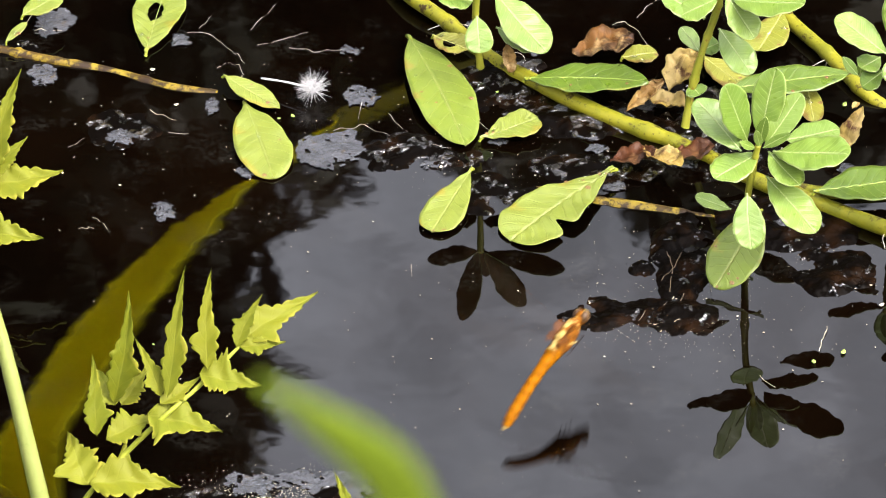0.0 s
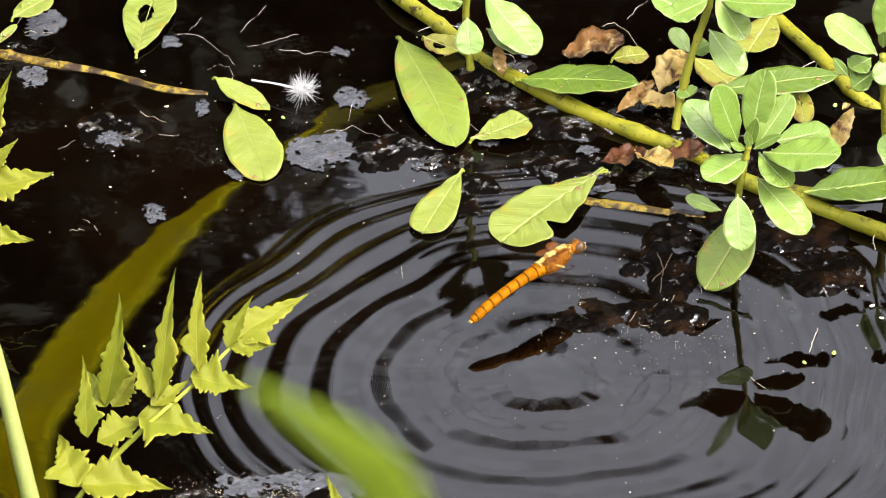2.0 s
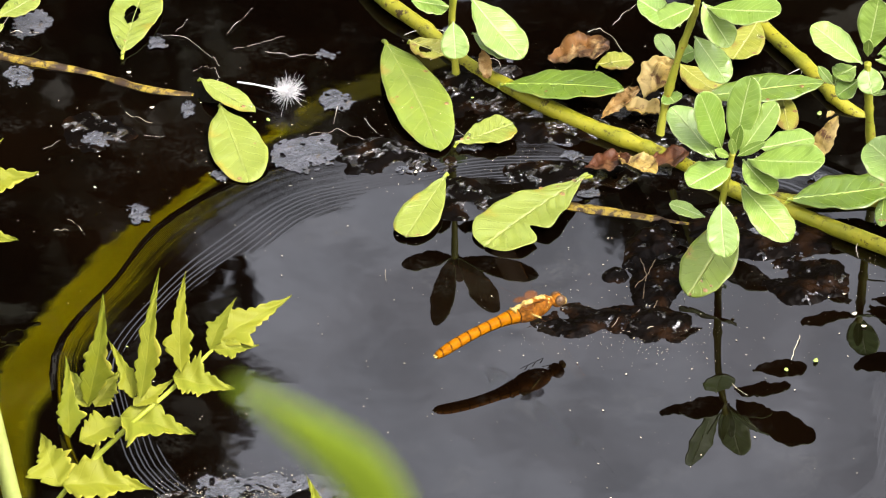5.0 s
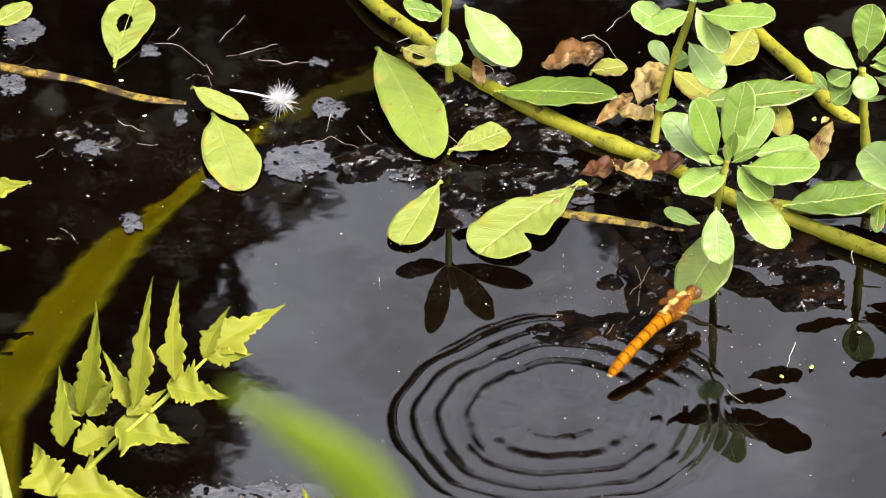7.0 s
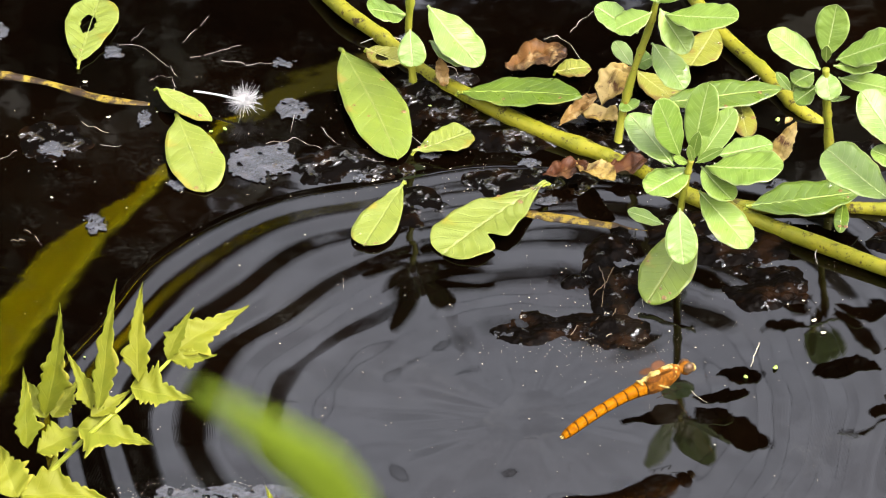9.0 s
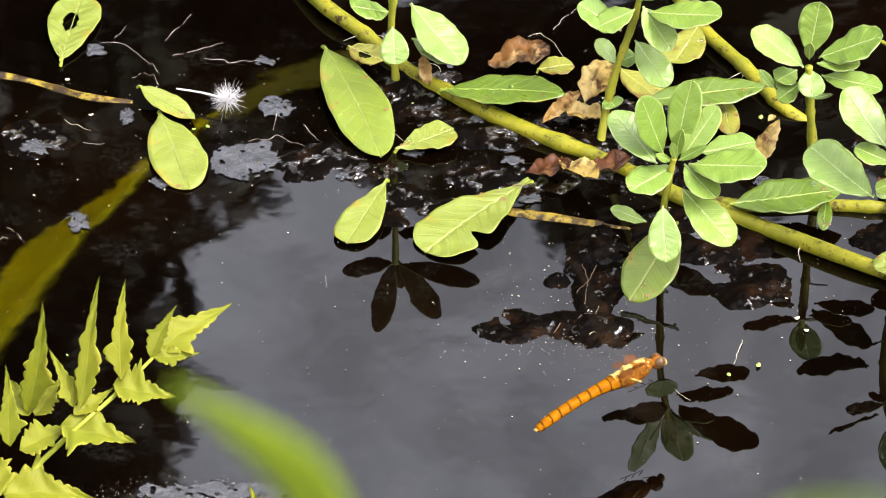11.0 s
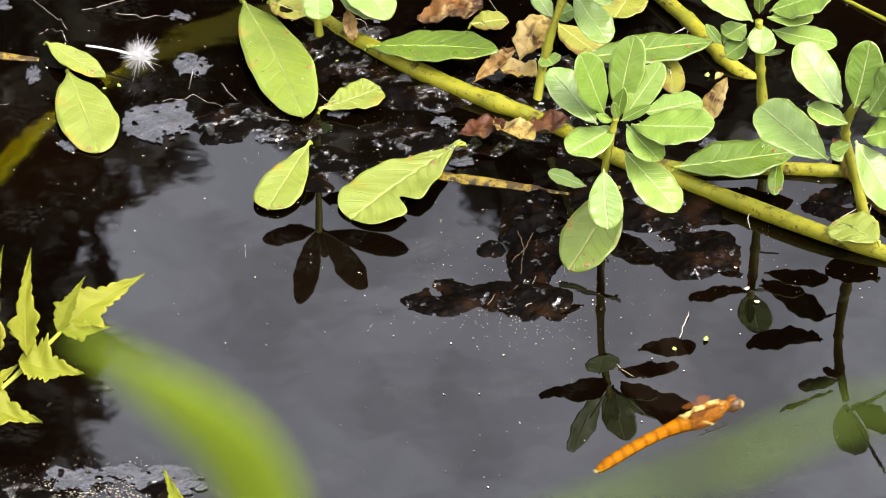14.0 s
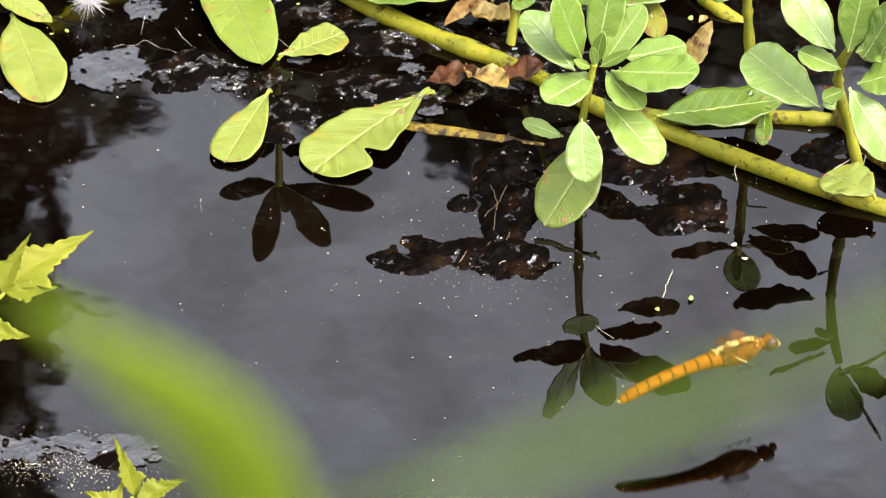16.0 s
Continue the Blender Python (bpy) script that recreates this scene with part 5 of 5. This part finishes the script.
strand([(0.0455, 0.1061, 0.0006), (0.0494, 0.1074, 0.0006), (0.0531, 0.1025, 0.0006), (0.0564, 0.0934, 0.0006)], 0.00022, CHAFF)
strand([(0.0529, 0.1088, 0.0006), (0.0561, 0.1155, 0.0006), (0.0592, 0.1193, 0.0006)], 0.00025, FIBRE)
strand([(0.0175, 0.094, 0.0006), (0.0216, 0.0913, 0.0006), (0.0232, 0.0831, 0.0006)], 0.00030, FIBRE)
strand([(0.0694, -0.0037, 0.0006), (0.0701, -0.011, 0.0006), (0.0707, -0.0206, 0.0006)], 0.00028, CHAFF)
strand([(0.1008, -0.0363, 0.0006), (0.0995, -0.0419, 0.0006), (0.0983, -0.0475, 0.0006)], 0.00035, CHAFF)
strand([(-0.093, 0.0141, 0.0006), (-0.0904, 0.012, 0.0006), (-0.0882, 0.007, 0.0006)], 0.00018, CHAFF)
strand([(-0.0966, 0.0093, 0.0006), (-0.0927, 0.0086, 0.0006)], 0.00018, CHAFF)
strand([(-0.0146, 0.063, 0.0006), (-0.0128, 0.059, 0.0006), (-0.0094, 0.0544, 0.0006)], 0.00020, FIBRE)
strand([(-0.0219, 0.0684, 0.0006), (-0.0228, 0.0601, 0.0006)], 0.00018, FIBRE)
strand([(0.0827, -0.0582, 0.0006), (0.0866, -0.0637, 0.0006)], 0.00020, CHAFF)
strand([(0.0543, -0.0347, 0.0006), (0.0602, -0.0347, 0.0006), (0.064, -0.0322, 0.0006)], 0.00030, CHAFF)
strand([(-0.1005, 0.0464, 0.0006), (-0.0961, 0.0509, 0.0006)], 0.00016, FIBRE)
strand([(-0.0084, -0.0084, 0.0006), (-0.0081, -0.0136, 0.0006)], 0.00014, CHAFF)
strand([(-0.0737, 0.0536, 0.0006), (-0.0681, 0.0534, 0.0006)], 0.00018, FIBRE)
strand([(0.0481, 0.063, 0.0006), (0.0535, 0.0706, 0.0006), (0.0589, 0.0766, 0.0006)], 0.00050, CHAFF)
strand([(-0.0142, 0.0464, 0.0006), (-0.0067, 0.0496, 0.0006), (0.0024, 0.0464, 0.0006)], 0.00020, FIBRE)
strand([(0.007, 0.0684, 0.0006), (0.0093, 0.059, 0.0006), (0.0146, 0.0536, 0.0006)], 0.00020, FIBRE)
strand([(-0.0294, 0.055, 0.0006), (-0.0219, 0.0571, 0.0006), (-0.0143, 0.0523, 0.0006)], 0.00018, FIBRE)
strand([(0.0606, -0.0084, 0.0006), (0.062, -0.0162, 0.0006), (0.0604, -0.0239, 0.0006)], 0.00040, CHAFF)
strand([(-0.1158, 0.1011, 0.0006), (-0.1115, 0.1121, 0.0006), (-0.1101, 0.1204, 0.0006)], 0.00030, CHAFF)
strand([(-0.1112, 0.1033, 0.0006), (-0.1035, 0.1025, 0.0006)], 0.00018, CHAFF)
strand([(0.0592, -0.0029, 0.0012), (0.0606, -0.0107, 0.0016), (0.0597, -0.021, 0.0010)], 0.00045, TWIG)
strand([(0.063, -0.0029, 0.0012), (0.0614, -0.0094, 0.0018), (0.0576, -0.0159, 0.0010)], 0.00040, TWIG)
strand([(0.0514, -0.0339, 0.0010), (0.0537, -0.03, 0.0014), (0.0589, -0.0261, 0.0012)], 0.00035, TWIG)
strand([(0.0634, -0.0223, 0.0012), (0.0619, -0.0274, 0.0012), (0.0648, -0.0312, 0.0010)], 0.00040, TWIG)
flake((0.0969, -0.0520), 0.0024, BUD, 2083)
flake((0.1047, -0.0477), 0.0027, BUD, 2118)
flake((0.1154, -0.0262), 0.0024, CHAFF, 1901)
flake((0.1177, -0.0318), 0.0021, CHAFF, 1940)
flake((0.1129, -0.0171), 0.0013, CHAFF, 1846)
flake((-0.0719, 0.0672), 0.0019, CHAFF, 500)
flake((-0.0404, 0.0618), 0.0021, BUD, 726)
flake((-0.0441, 0.0607), 0.0015, BUD, 706)
flake((-0.0758, -0.0441), 0.0012, BUD, 884)
flake((-0.0359, -0.0702), 0.0010, CHAFF, 1255)
flake((-0.0284, -0.0790), 0.0010, CHAFF, 1340)
flake((0.0957, 0.0851), 0.0021, CHAFF, 1532)
flake((-0.0786, 0.0840), 0.0021, CHAFF, 396)
flake((-0.0006, 0.0377), 0.0018, CHAFF, 1078)
flake((-0.1018, 0.0350), 0.0015, CHAFF, 418)
flake((-0.0862, 0.0292), 0.0013, CHAFF, 542)
flake((0.0660, 0.0924), 0.0033, BUD, 1310)
flake((0.1082, 0.0672), 0.0027, BUD, 1683)
flake((0.0146, 0.0734), 0.0013, BUD, 1045)


# ---- tall reed beyond the pond's edge, and blades close to the camera ----
def ribbon_mesh(name, points, widths, material, thick=0.0008, face=(0, -1, 0.3)):
    """A blade with a shallow gutter, swept along the points."""
    pts = [Vector(p) for p in points]
    line, wid = [], []
    for i in range(len(pts) - 1):
        p0, p1, p2, p3 = pts[max(i - 1, 0)], pts[i], pts[i + 1], pts[min(i + 2, len(pts) - 1)]
        for k in range(8):
            u = k / 8
            line.append(0.5 * (2 * p1 + (p2 - p0) * u + (2 * p0 - 5 * p1 + 4 * p2 - p3) * u * u + (3 * p1 - p0 - 3 * p2 + p3) * u ** 3))
            wid.append(widths[i] * (1 - u) + widths[i + 1] * u)
    line.append(pts[-1])
    wid.append(widths[-1])
    verts, faces, uvs = [], [], []
    for i, c in enumerate(line):
        d = (line[min(i + 1, len(line) - 1)] - line[max(i - 1, 0)]).normalized()
        uvs += [(i / len(line), 0.5 + 0.5 * k) for k in (-1, -0.5, 0, 0.5, 1, 1, 0, -1)]
        side = d.cross(Vector(face)).normalized()
        up = side.cross(d)
        w = wid[i] / 2
        for k, lift in ((-1, 0.12), (-0.5, 0.03), (0, 0), (0.5, 0.03), (1, 0.12)):
            verts.append(c + side * w * k + up * w * lift)
        for k, lift in ((1, 0.12), (0, 0), (-1, 0.12)):
            verts.append(c + side * w * k * 0.98 + up * (w * lift - thick))
    for i in range(len(line) - 1):
        for j in range(8):
            a, b = i * 8 + j, i * 8 + (j + 1) % 8
            faces.append((a, b, b + 8, a + 8))
    return mesh_of(name, verts, faces, material, uvs=uvs)


BLADE_LINE = [(0.0026, -1.8033, 1.235), (0.0018, -1.8043, 1.2402), (0.0006, -1.8057, 1.2451), (-0.0011, -1.8074, 1.2495), (-0.0035, -1.8095, 1.2535), (-0.0061, -1.8117, 1.2572), (-0.0086, -1.8141, 1.2609), (-0.0111, -1.8165, 1.2644)]
HAZE_LINE = [(0.0439, -1.9141, 1.3238), (0.0404, -1.9087, 1.3308), (0.0325, -1.9318, 1.3492), (0.0253, -1.9489, 1.3589), (0.0196, -1.9498, 1.3571), (0.0133, -1.951, 1.3551), (0.008, -1.9521, 1.3534), (0.003, -1.9532, 1.3518)]
reed = thing("reed", (-0.30, 0.36, 0.0), "tall yellow reed blade arching over the water", "reed")
part("blade", ribbon_mesh("blade", local([(-0.30, 0.36, -0.05), (-0.27, 0.36, 0.2)] + [tuple(p) for p in REED_LINE], reed.location), [0.012, 0.022] + [0.029, 0.030, 0.030, 0.0295, 0.029, 0.0285, 0.027, 0.025, 0.021, 0.006], REED), reed)
part("sheath", tube_mesh("sheath", [(0, 0, -0.08), (0.008, 0, 0.06), (0.022, 0, 0.14)], 0.006, STEM_HERB, taper=0.6), reed)


def grass_plant(place, line, widths, material, label):
    """A grass stem rising from the water, with one long blade at its top."""
    t = thing("grass_plant", place, label, "grass", "grasses close to the camera")
    top = Vector(line[0]) - Vector(place)
    part("stem", tube_mesh("stem", [(0, 0, -0.15), (0.002, -0.003, 0.45), tuple(top * 0.75), tuple(top)], 0.0022, STEM_HERB, taper=0.45, sides=8), t)
    part("blade", ribbon_mesh("blade", local(line, place), widths, material), t)
    return t


grass = grass_plant((0.05, -1.753, 0.0), BLADE_LINE, [0.00494, 0.00509, 0.00509, 0.00464, 0.00374, 0.00263, 0.0015, 0.0003], GRASS, "bright green grass blade leaning over the pond")
haze = grass_plant((0.12, -1.93, 0.0), HAZE_LINE, [0.0010, 0.0009, 0.0009, 0.0009, 0.0009, 0.0009, 0.0008, 0.0003], GRASS_DARK, "thin green grass blade leaning over the pond")


# ---- the dragonfly ----
def dragonfly():
    t = thing("dragonfly", (0, 0, 0.02), "orange dragonfly with a cream-striped brown thorax hovering over water", "dragonfly")
    # abdomen: nine segments from the tail forward, gently arched
    ends = [-0.0275, -0.0262, -0.0236, -0.0208, -0.0178, -0.0146, -0.0114, -0.0082, -0.0050, -0.0022]
    radii = [0.0009, 0.00130, 0.0015, 0.00152, 0.00150, 0.00148, 0.00150, 0.0016, 0.0019, 0.0023]

    def arch(x):
        return -5.5 * (x + 0.002) ** 2 * 1.2

    for i in range(9):
        verts, faces = [], []
        x0, x1 = ends[i], ends[i + 1]
        for k in range(6):
            u = k / 5
            x = x0 + (x1 - x0) * u
            r = (radii[i] * (1 - u) + radii[i + 1] * u) * (1 + 0.015 * math.sin(math.pi * u))
            r *= 0.985 if k in (0, 5) else 1.0
            for j in range(14):
                a = 2 * math.pi * j / 14
                verts.append((x, r * math.cos(a), arch(x) + r * 0.95 * math.sin(a)))
        for k in range(5):
            for j in range(14):
                a, b = k * 14 + j, k * 14 + (j + 1) % 14
                faces.append((a, b, b + 14, a + 14))
        faces += [tuple(reversed(range(14))), tuple(range(70, 84))]
        seg = part("abdomen_segment", mesh_of("abdomen_segment", verts, faces, ORANGE), t)
        # dark joint ring at the front of the segment, and the dark line along its flank
        verts, faces = [], []
        for k, x in enumerate((x1 - 0.00012, x1 + 0.00012)):
            for j in range(14):
                a = 2 * math.pi * j / 14
                verts.append((x, radii[i + 1] * 1.025 * math.cos(a), arch(x1) + radii[i + 1] * 0.98 * math.sin(a)))
        for j in range(14):
            faces.append((j, (j + 1) % 14, 14 + (j + 1) % 14, 14 + j))
        part("joint_ring", mesh_of("joint_ring", verts, faces, DARK), seg, label="dark ring between segments")
        verts, faces = [], []
        for sgn in (-1, 1):
            o = len(verts)
            for x, rr in ((x0 + 0.0002, radii[i]), (x1 - 0.0002, radii[i + 1])):
                for a in (-0.42, -0.27):
                    verts.append((x, sgn * rr * 1.03 * math.cos(a), arch(x) + rr * 0.99 * math.sin(a)))
            faces.append((o, o + 1, o + 3, o + 2))
        part("flank_line", mesh_of("flank_line", verts, faces, DARK), seg, label="thin dark line along the flank")
    verts, faces = [], []
    for sgn in (-1, 1):
        ball(verts, faces, (-0.0277, sgn * 0.00035, arch(-0.0277)), (0.0007, 0.0003, 0.0003), seg=8, rings=5)
    part("tail_clasper", mesh_of("tail_clasper", verts, faces, CREAM), t, label="pale pair of tail claspers")
    # thorax
    verts, faces = [], []
    ball(verts, faces, (0.0030, 0, 0.0002), (0.0064, 0.0027, 0.0030), Euler((0, radians(-8), 0)).to_matrix(), 18, 12)
    thorax = part("thorax", mesh_of("thorax", verts, faces, BROWN), t, label="brown furry thorax")
    part("back_stripe", tube_mesh("back_stripe", [(-0.0034, 0, 0.0013), (-0.0012, 0.0003, 0.0021), (0.0012, -0.0002, 0.0026), (0.0036, 0.0002, 0.0027), (0.0062, 0, 0.0023), (0.0088, 0, 0.0016)], 0.00098, CREAM, taper=0.8, sides=8, wobble=0.35, seed=4), thorax, label="cream stripe along the back")
    for sgn in (-1, 1):
        part("shoulder_stripe", tube_mesh("shoulder_stripe", [(0.0074, sgn * 0.0006, 0.0024), (0.0068, sgn * 0.0014, 0.0019), (0.0060, sgn * 0.0022, 0.0008)], 0.00046, CREAM, taper=0.5, sides=8, wobble=0.25), thorax, label="pale shoulder stripe")
    part("neck", tube_mesh("neck", [(0.0078, 0, 0.0006), (0.0102, 0, 0.0006)], 0.0011, BROWN, sides=10), t)
    verts, faces = [], []
    for sgn in (-1, 1):
        ball(verts, faces, (0.0025, sgn * 0.0025, -0.0004), (0.0022, 0.00025, 0.0004), Euler((0, radians(35), 0)).to_matrix(), 10, 6)
    part("side_stripe", mesh_of("side_stripe", verts, faces, CREAM), thorax, label="pale side stripes")
    # head
    verts, faces = [], []
    ball(verts, faces, (0.0108, 0, 0.0004), (0.0018, 0.0021, 0.0019), None, 14, 10)
    head = part("head", mesh_of("head", verts, faces, BROWN), t)
    for sgn in (-1, 1):
        verts, faces = [], []
        ball(verts, faces, (0.0111, sgn * 0.0010, 0.0007), (0.0017, 0.0013, 0.0016), None, 14, 10)
        part("eye", mesh_of("eye", verts, faces, EYE), head, label="large grey-brown compound eye")
    verts, faces = [], []
    ball(verts, faces, (0.0130, 0, -0.0004), (0.0009, 0.0012, 0.0012), None, 12, 8)
    part("face", mesh_of("face", verts, faces, CREAM), head, label="pale yellow face")
    # legs, tucked under the thorax
    for sgn in (-1, 1):
        for x in (0.0020, 0.0045, 0.0070):
            part("leg", tube_mesh("leg", [(x, sgn * 0.0015, -0.0028), (x + 0.0012, sgn * 0.0018, -0.0036), (x - 0.0014, sgn * 0.0014, -0.0040)], 0.00013, DARK, taper=0.6, sides=6), t)
    # wings
    wings = []
    for sgn in (-1, 1):
        for x, length, width, sweep in ((0.0048, 0.0325, 0.0068, 0.10), (0.0012, 0.0310, 0.0088, -0.12)):
            n = 22
            verts, faces = [], []
            for i in range(n + 1):
                s = i / n
                chord = width * (0.35 + 0.65 * math.sin(math.pi * min(1, s * 1.15 + 0.12)) ** 0.6) if s < 0.97 else width * 0.35
                lead = sweep * length * s + 0.0006 * math.sin(math.pi * s)
                verts += [(lead, sgn * length * s, 0), (lead - chord, sgn * length * s, 0.0002), (lead, sgn * length * s, -0.00004), (lead - chord, sgn * length * s, 0.00016)]
            for i in range(n):
                a = 4 * i
                faces += [(a, a + 1, a + 5, a + 4), (a + 2, a + 6, a + 7, a + 3), (a, a + 4, a + 6, a + 2), (a + 1, a + 3, a + 7, a + 5)]
            wing = part("wing", mesh_of("wing", verts, faces, WING), t, pose(x, sgn * 0.0012, 0.0030), "clear glassy wing, beating")
            part("leading_vein", tube_mesh("leading_vein", [(0, 0, 0), (sweep * length * 0.5 + 0.0006, sgn * length * 0.5, 0), (sweep * length, sgn * length, 0)], 0.000016, AMBER, taper=0.6, sides=6, wobble=0), wing, label="dark vein at the wing's front edge")
            verts, faces = [], []
            ball(verts, faces, (-0.0012, sgn * 0.0007, 0.0001), (0.0020, 0.0014, 0.00007), None, 14, 6)
            part("root_patch", mesh_of("root_patch", verts, faces, WING_ROOT), wing, label="amber patch at the wing root")
            wings.append((wing, x, sgn))
    return t, wings


fly, wings = dragonfly()
FLIGHT = [
    (0.0, 0.0302, -0.0669, 0.0163, -13.2, 56.9),
    (0.2, 0.0390, -0.0397, 0.0040, -6.3, 70.5),
    (0.3, 0.0395, -0.0397, 0.0045, -7.3, 69.1),
    (0.4, 0.0462, -0.0253, 0.0013, -0.6, 76.0),
    (0.5, 0.0481, -0.0162, 0.0014, 5.3, 80.7),
    (0.6, 0.0484, -0.0198, 0.0038, 4.6, 80.4),
    (0.8, 0.0464, -0.0204, 0.0083, -0.6, 72.9),
    (1.0, 0.0373, -0.0244, 0.0126, -7.5, 46.0),
    (1.2, 0.0317, -0.0243, 0.0127, -3.5, 42.6),
    (1.5, 0.0287, -0.0252, 0.0126, -1.2, 41.9),
    (2.0, 0.0298, -0.0242, 0.0123, -0.6, 43.6),
    (2.5, 0.0309, -0.0315, 0.0152, -6.6, 42.8),
    (3.0, 0.0310, -0.0300, 0.0138, -3.7, 43.2),
    (3.5, 0.0304, -0.0286, 0.0134, -3.0, 39.2),
    (3.7, 0.0304, -0.0296, 0.0133, -2.8, 38.6),
    (5.0, 0.0279, -0.0428, 0.0115, 3.2, 35.3),
    (5.8, 0.0264, -0.0470, 0.0083, 9.9, 35.1),
    (6.0, 0.0261, -0.0632, 0.0088, 6.6, 37.4),
    (6.2, 0.0323, -0.0706, 0.0118, -7.9, 40.9),
    (6.4, 0.0497, -0.0608, 0.0075, -11.5, 50.6),
    (6.5, 0.0574, -0.0423, 0.0023, -2.8, 73.7),
    (6.6, 0.0562, -0.0426, 0.0029, -3.9, 75.1),
    (6.8, 0.0675, -0.0341, 0.0033, 1.5, 73.8),
    (7.0, 0.0679, -0.0335, 0.0076, 0.8, 55.0),
    (7.2, 0.0674, -0.0447, 0.0108, -3.7, 48.4),
    (7.5, 0.0643, -0.0639, 0.0137, -7.7, 38.6),
    (8.0, 0.0672, -0.0733, 0.0170, -4.1, 43.9),
    (8.5, 0.0703, -0.0780, 0.0163, -2.6, 38.1),
    (9.0, 0.0714, -0.0782, 0.0168, -3.7, 33.2),
    (9.2, 0.0707, -0.0790, 0.0172, -4.6, 33.6),
    (10.2, 0.0694, -0.0806, 0.0193, -2.6, 34.9),
    (11.3, 0.0684, -0.0781, 0.0186, -1.2, 35.8),
    (11.5, 0.0685, -0.0776, 0.0188, -1.7, 34.5),
    (12.0, 0.0689, -0.0792, 0.0193, -2.6, 35.1),
    (12.3, 0.0690, -0.0789, 0.0179, 0.3, 34.2),
    (12.5, 0.0682, -0.0827, 0.0172, 1.7, 28.0),
    (12.8, 0.0681, -0.0856, 0.0149, 6.4, 29.9),
    (13.0, 0.0685, -0.0952, 0.0143, 7.7, 30.3),
    (13.3, 0.0705, -0.1035, 0.0140, 8.4, 31.2),
    (13.5, 0.0785, -0.1115, 0.0154, 5.3, 30.1),
    (13.8, 0.0861, -0.1128, 0.0169, 2.3, 30.3),
    (14.0, 0.0999, -0.1062, 0.0184, -0.8, 31.3),
    (14.3, 0.1045, -0.1031, 0.0184, -0.8, 32.4),
    (14.5, 0.1117, -0.0994, 0.0191, -2.3, 29.2),
    (15.0, 0.1136, -0.0975, 0.0173, 1.5, 31.1),
    (15.3, 0.1122, -0.1013, 0.0184, -0.8, 34.7),
    (15.5, 0.1116, -0.0979, 0.0183, -0.6, 33.9),
    (15.8, 0.1123, -0.0977, 0.0174, 1.2, 31.7),
    (16.0, 0.1112, -0.0911, 0.0155, 2.1, 27.6),
]

specks([(-0.02, 0.04, 0.05, 0.02), (0.03, -0.05, 0.07, 0.05), (0.07, 0.0, 0.03, 0.02), (0.10, 0.0, 0.04, 0.03), (-0.05, -0.13, 0.03, 0.012), (0.02, 0.06, 0.05, 0.02), (-0.07, 0.05, 0.04, 0.03), (0.06, -0.07, 0.06, 0.04), (0.0, -0.04, 0.05, 0.04)], 620, 5, 0.8)
# pale grit that has gathered round the litter
specks([(0.058, -0.030, 0.016, 0.010), (0.070, -0.012, 0.014, 0.010), (0.092, 0.008, 0.02, 0.010), (0.020, 0.030, 0.02, 0.012), (0.010, 0.060, 0.03, 0.015), (-0.045, -0.110, 0.016, 0.006), (-0.028, -0.112, 0.012, 0.006), (0.105, -0.010, 0.015, 0.012), (0.03, 0.075, 0.02, 0.012), (0.050, -0.036, 0.014, 0.004), (0.066, -0.036, 0.008, 0.008)], 1500, 9, 0.42)
specks([(-0.047, -0.108, 0.012, 0.005), (-0.030, -0.110, 0.010, 0.005), (-0.040, -0.113, 0.015, 0.004)], 1200, 17, 0.5)


# ---- what moves ----
def motions():
    walk(fly, [(t, pose(x, y, z, 0, ry, rz)) for t, x, y, z, ry, rz in FLIGHT])
    for i, (wing, x, sgn) in enumerate(wings):
        rows = []
        for k in range(161):
            beat = (34 if k % 2 else -16) * (1 if i % 2 else -1) + 8
            rows.append((k / 10, pose(x, sgn * 0.0012, 0.0030, sgn * beat, 0, 0)))
        walk(wing, rows)
    for ob, centre, r, start in ripples:
        rows, low = [(0.0, -0.0005)], -CREST - 0.00004
        t = start
        while front(t - start) < r:
            t += 1 / FPS
        first, last = t, min(t + 3.2, 5.4 if start < 6 else 10.6)
        rows.append((first - 1 / FPS, low))
        while t < last:
            high, swing = wave_at(r, t - start)
            high *= min(1.0, (last - t) * 1.5)
            rows.append((t, low + min(0.00009, 1.6 * high) + high * swing))
            if high < 0.000012 and t - first > 0.3:
                break
            t += (1 if t - first < 1.3 else 2) / FPS
        rows += [(t + 0.2, low - 0.0001), (16.0, -0.0005)]
        walk(ob, [(t, pose(centre[0], centre[1], z)) for t, z in rows if 0.0 <= t])
    walk(reed, [(t, pose(-0.30 + x, 0.36, z)) for t, x, z in ((0.0, 0.0, 0.0), (3.7, -0.001, -0.004), (8.5, -0.004, -0.012), (12.5, -0.008, -0.012), (14.5, -0.012, -0.012), (16.0, -0.014, -0.012))])
    walk(haze, [(0.0, pose(0.12, -1.93, -0.026)), (7.0, pose(0.12, -1.93, -0.025)), (9.0, pose(0.12, -1.93, -0.0225)), (12.5, pose(0.12, -1.93, -0.0135)), (14.5, pose(0.12, -1.93, -0.0068)), (16.0, pose(0.12, -1.93, -0.0008))])
    walk(grass, [(t, pose(0.05 + x, -1.753, z)) for t, x, z in ((0.0, -0.0041, -0.006), (3.5, -0.004, -0.0061), (9.0, -0.0034, -0.0054), (12.5, -0.0043, -0.0045), (14.0, -0.0023, -0.0013), (16.0, 0.0, 0.0001))])


motions()
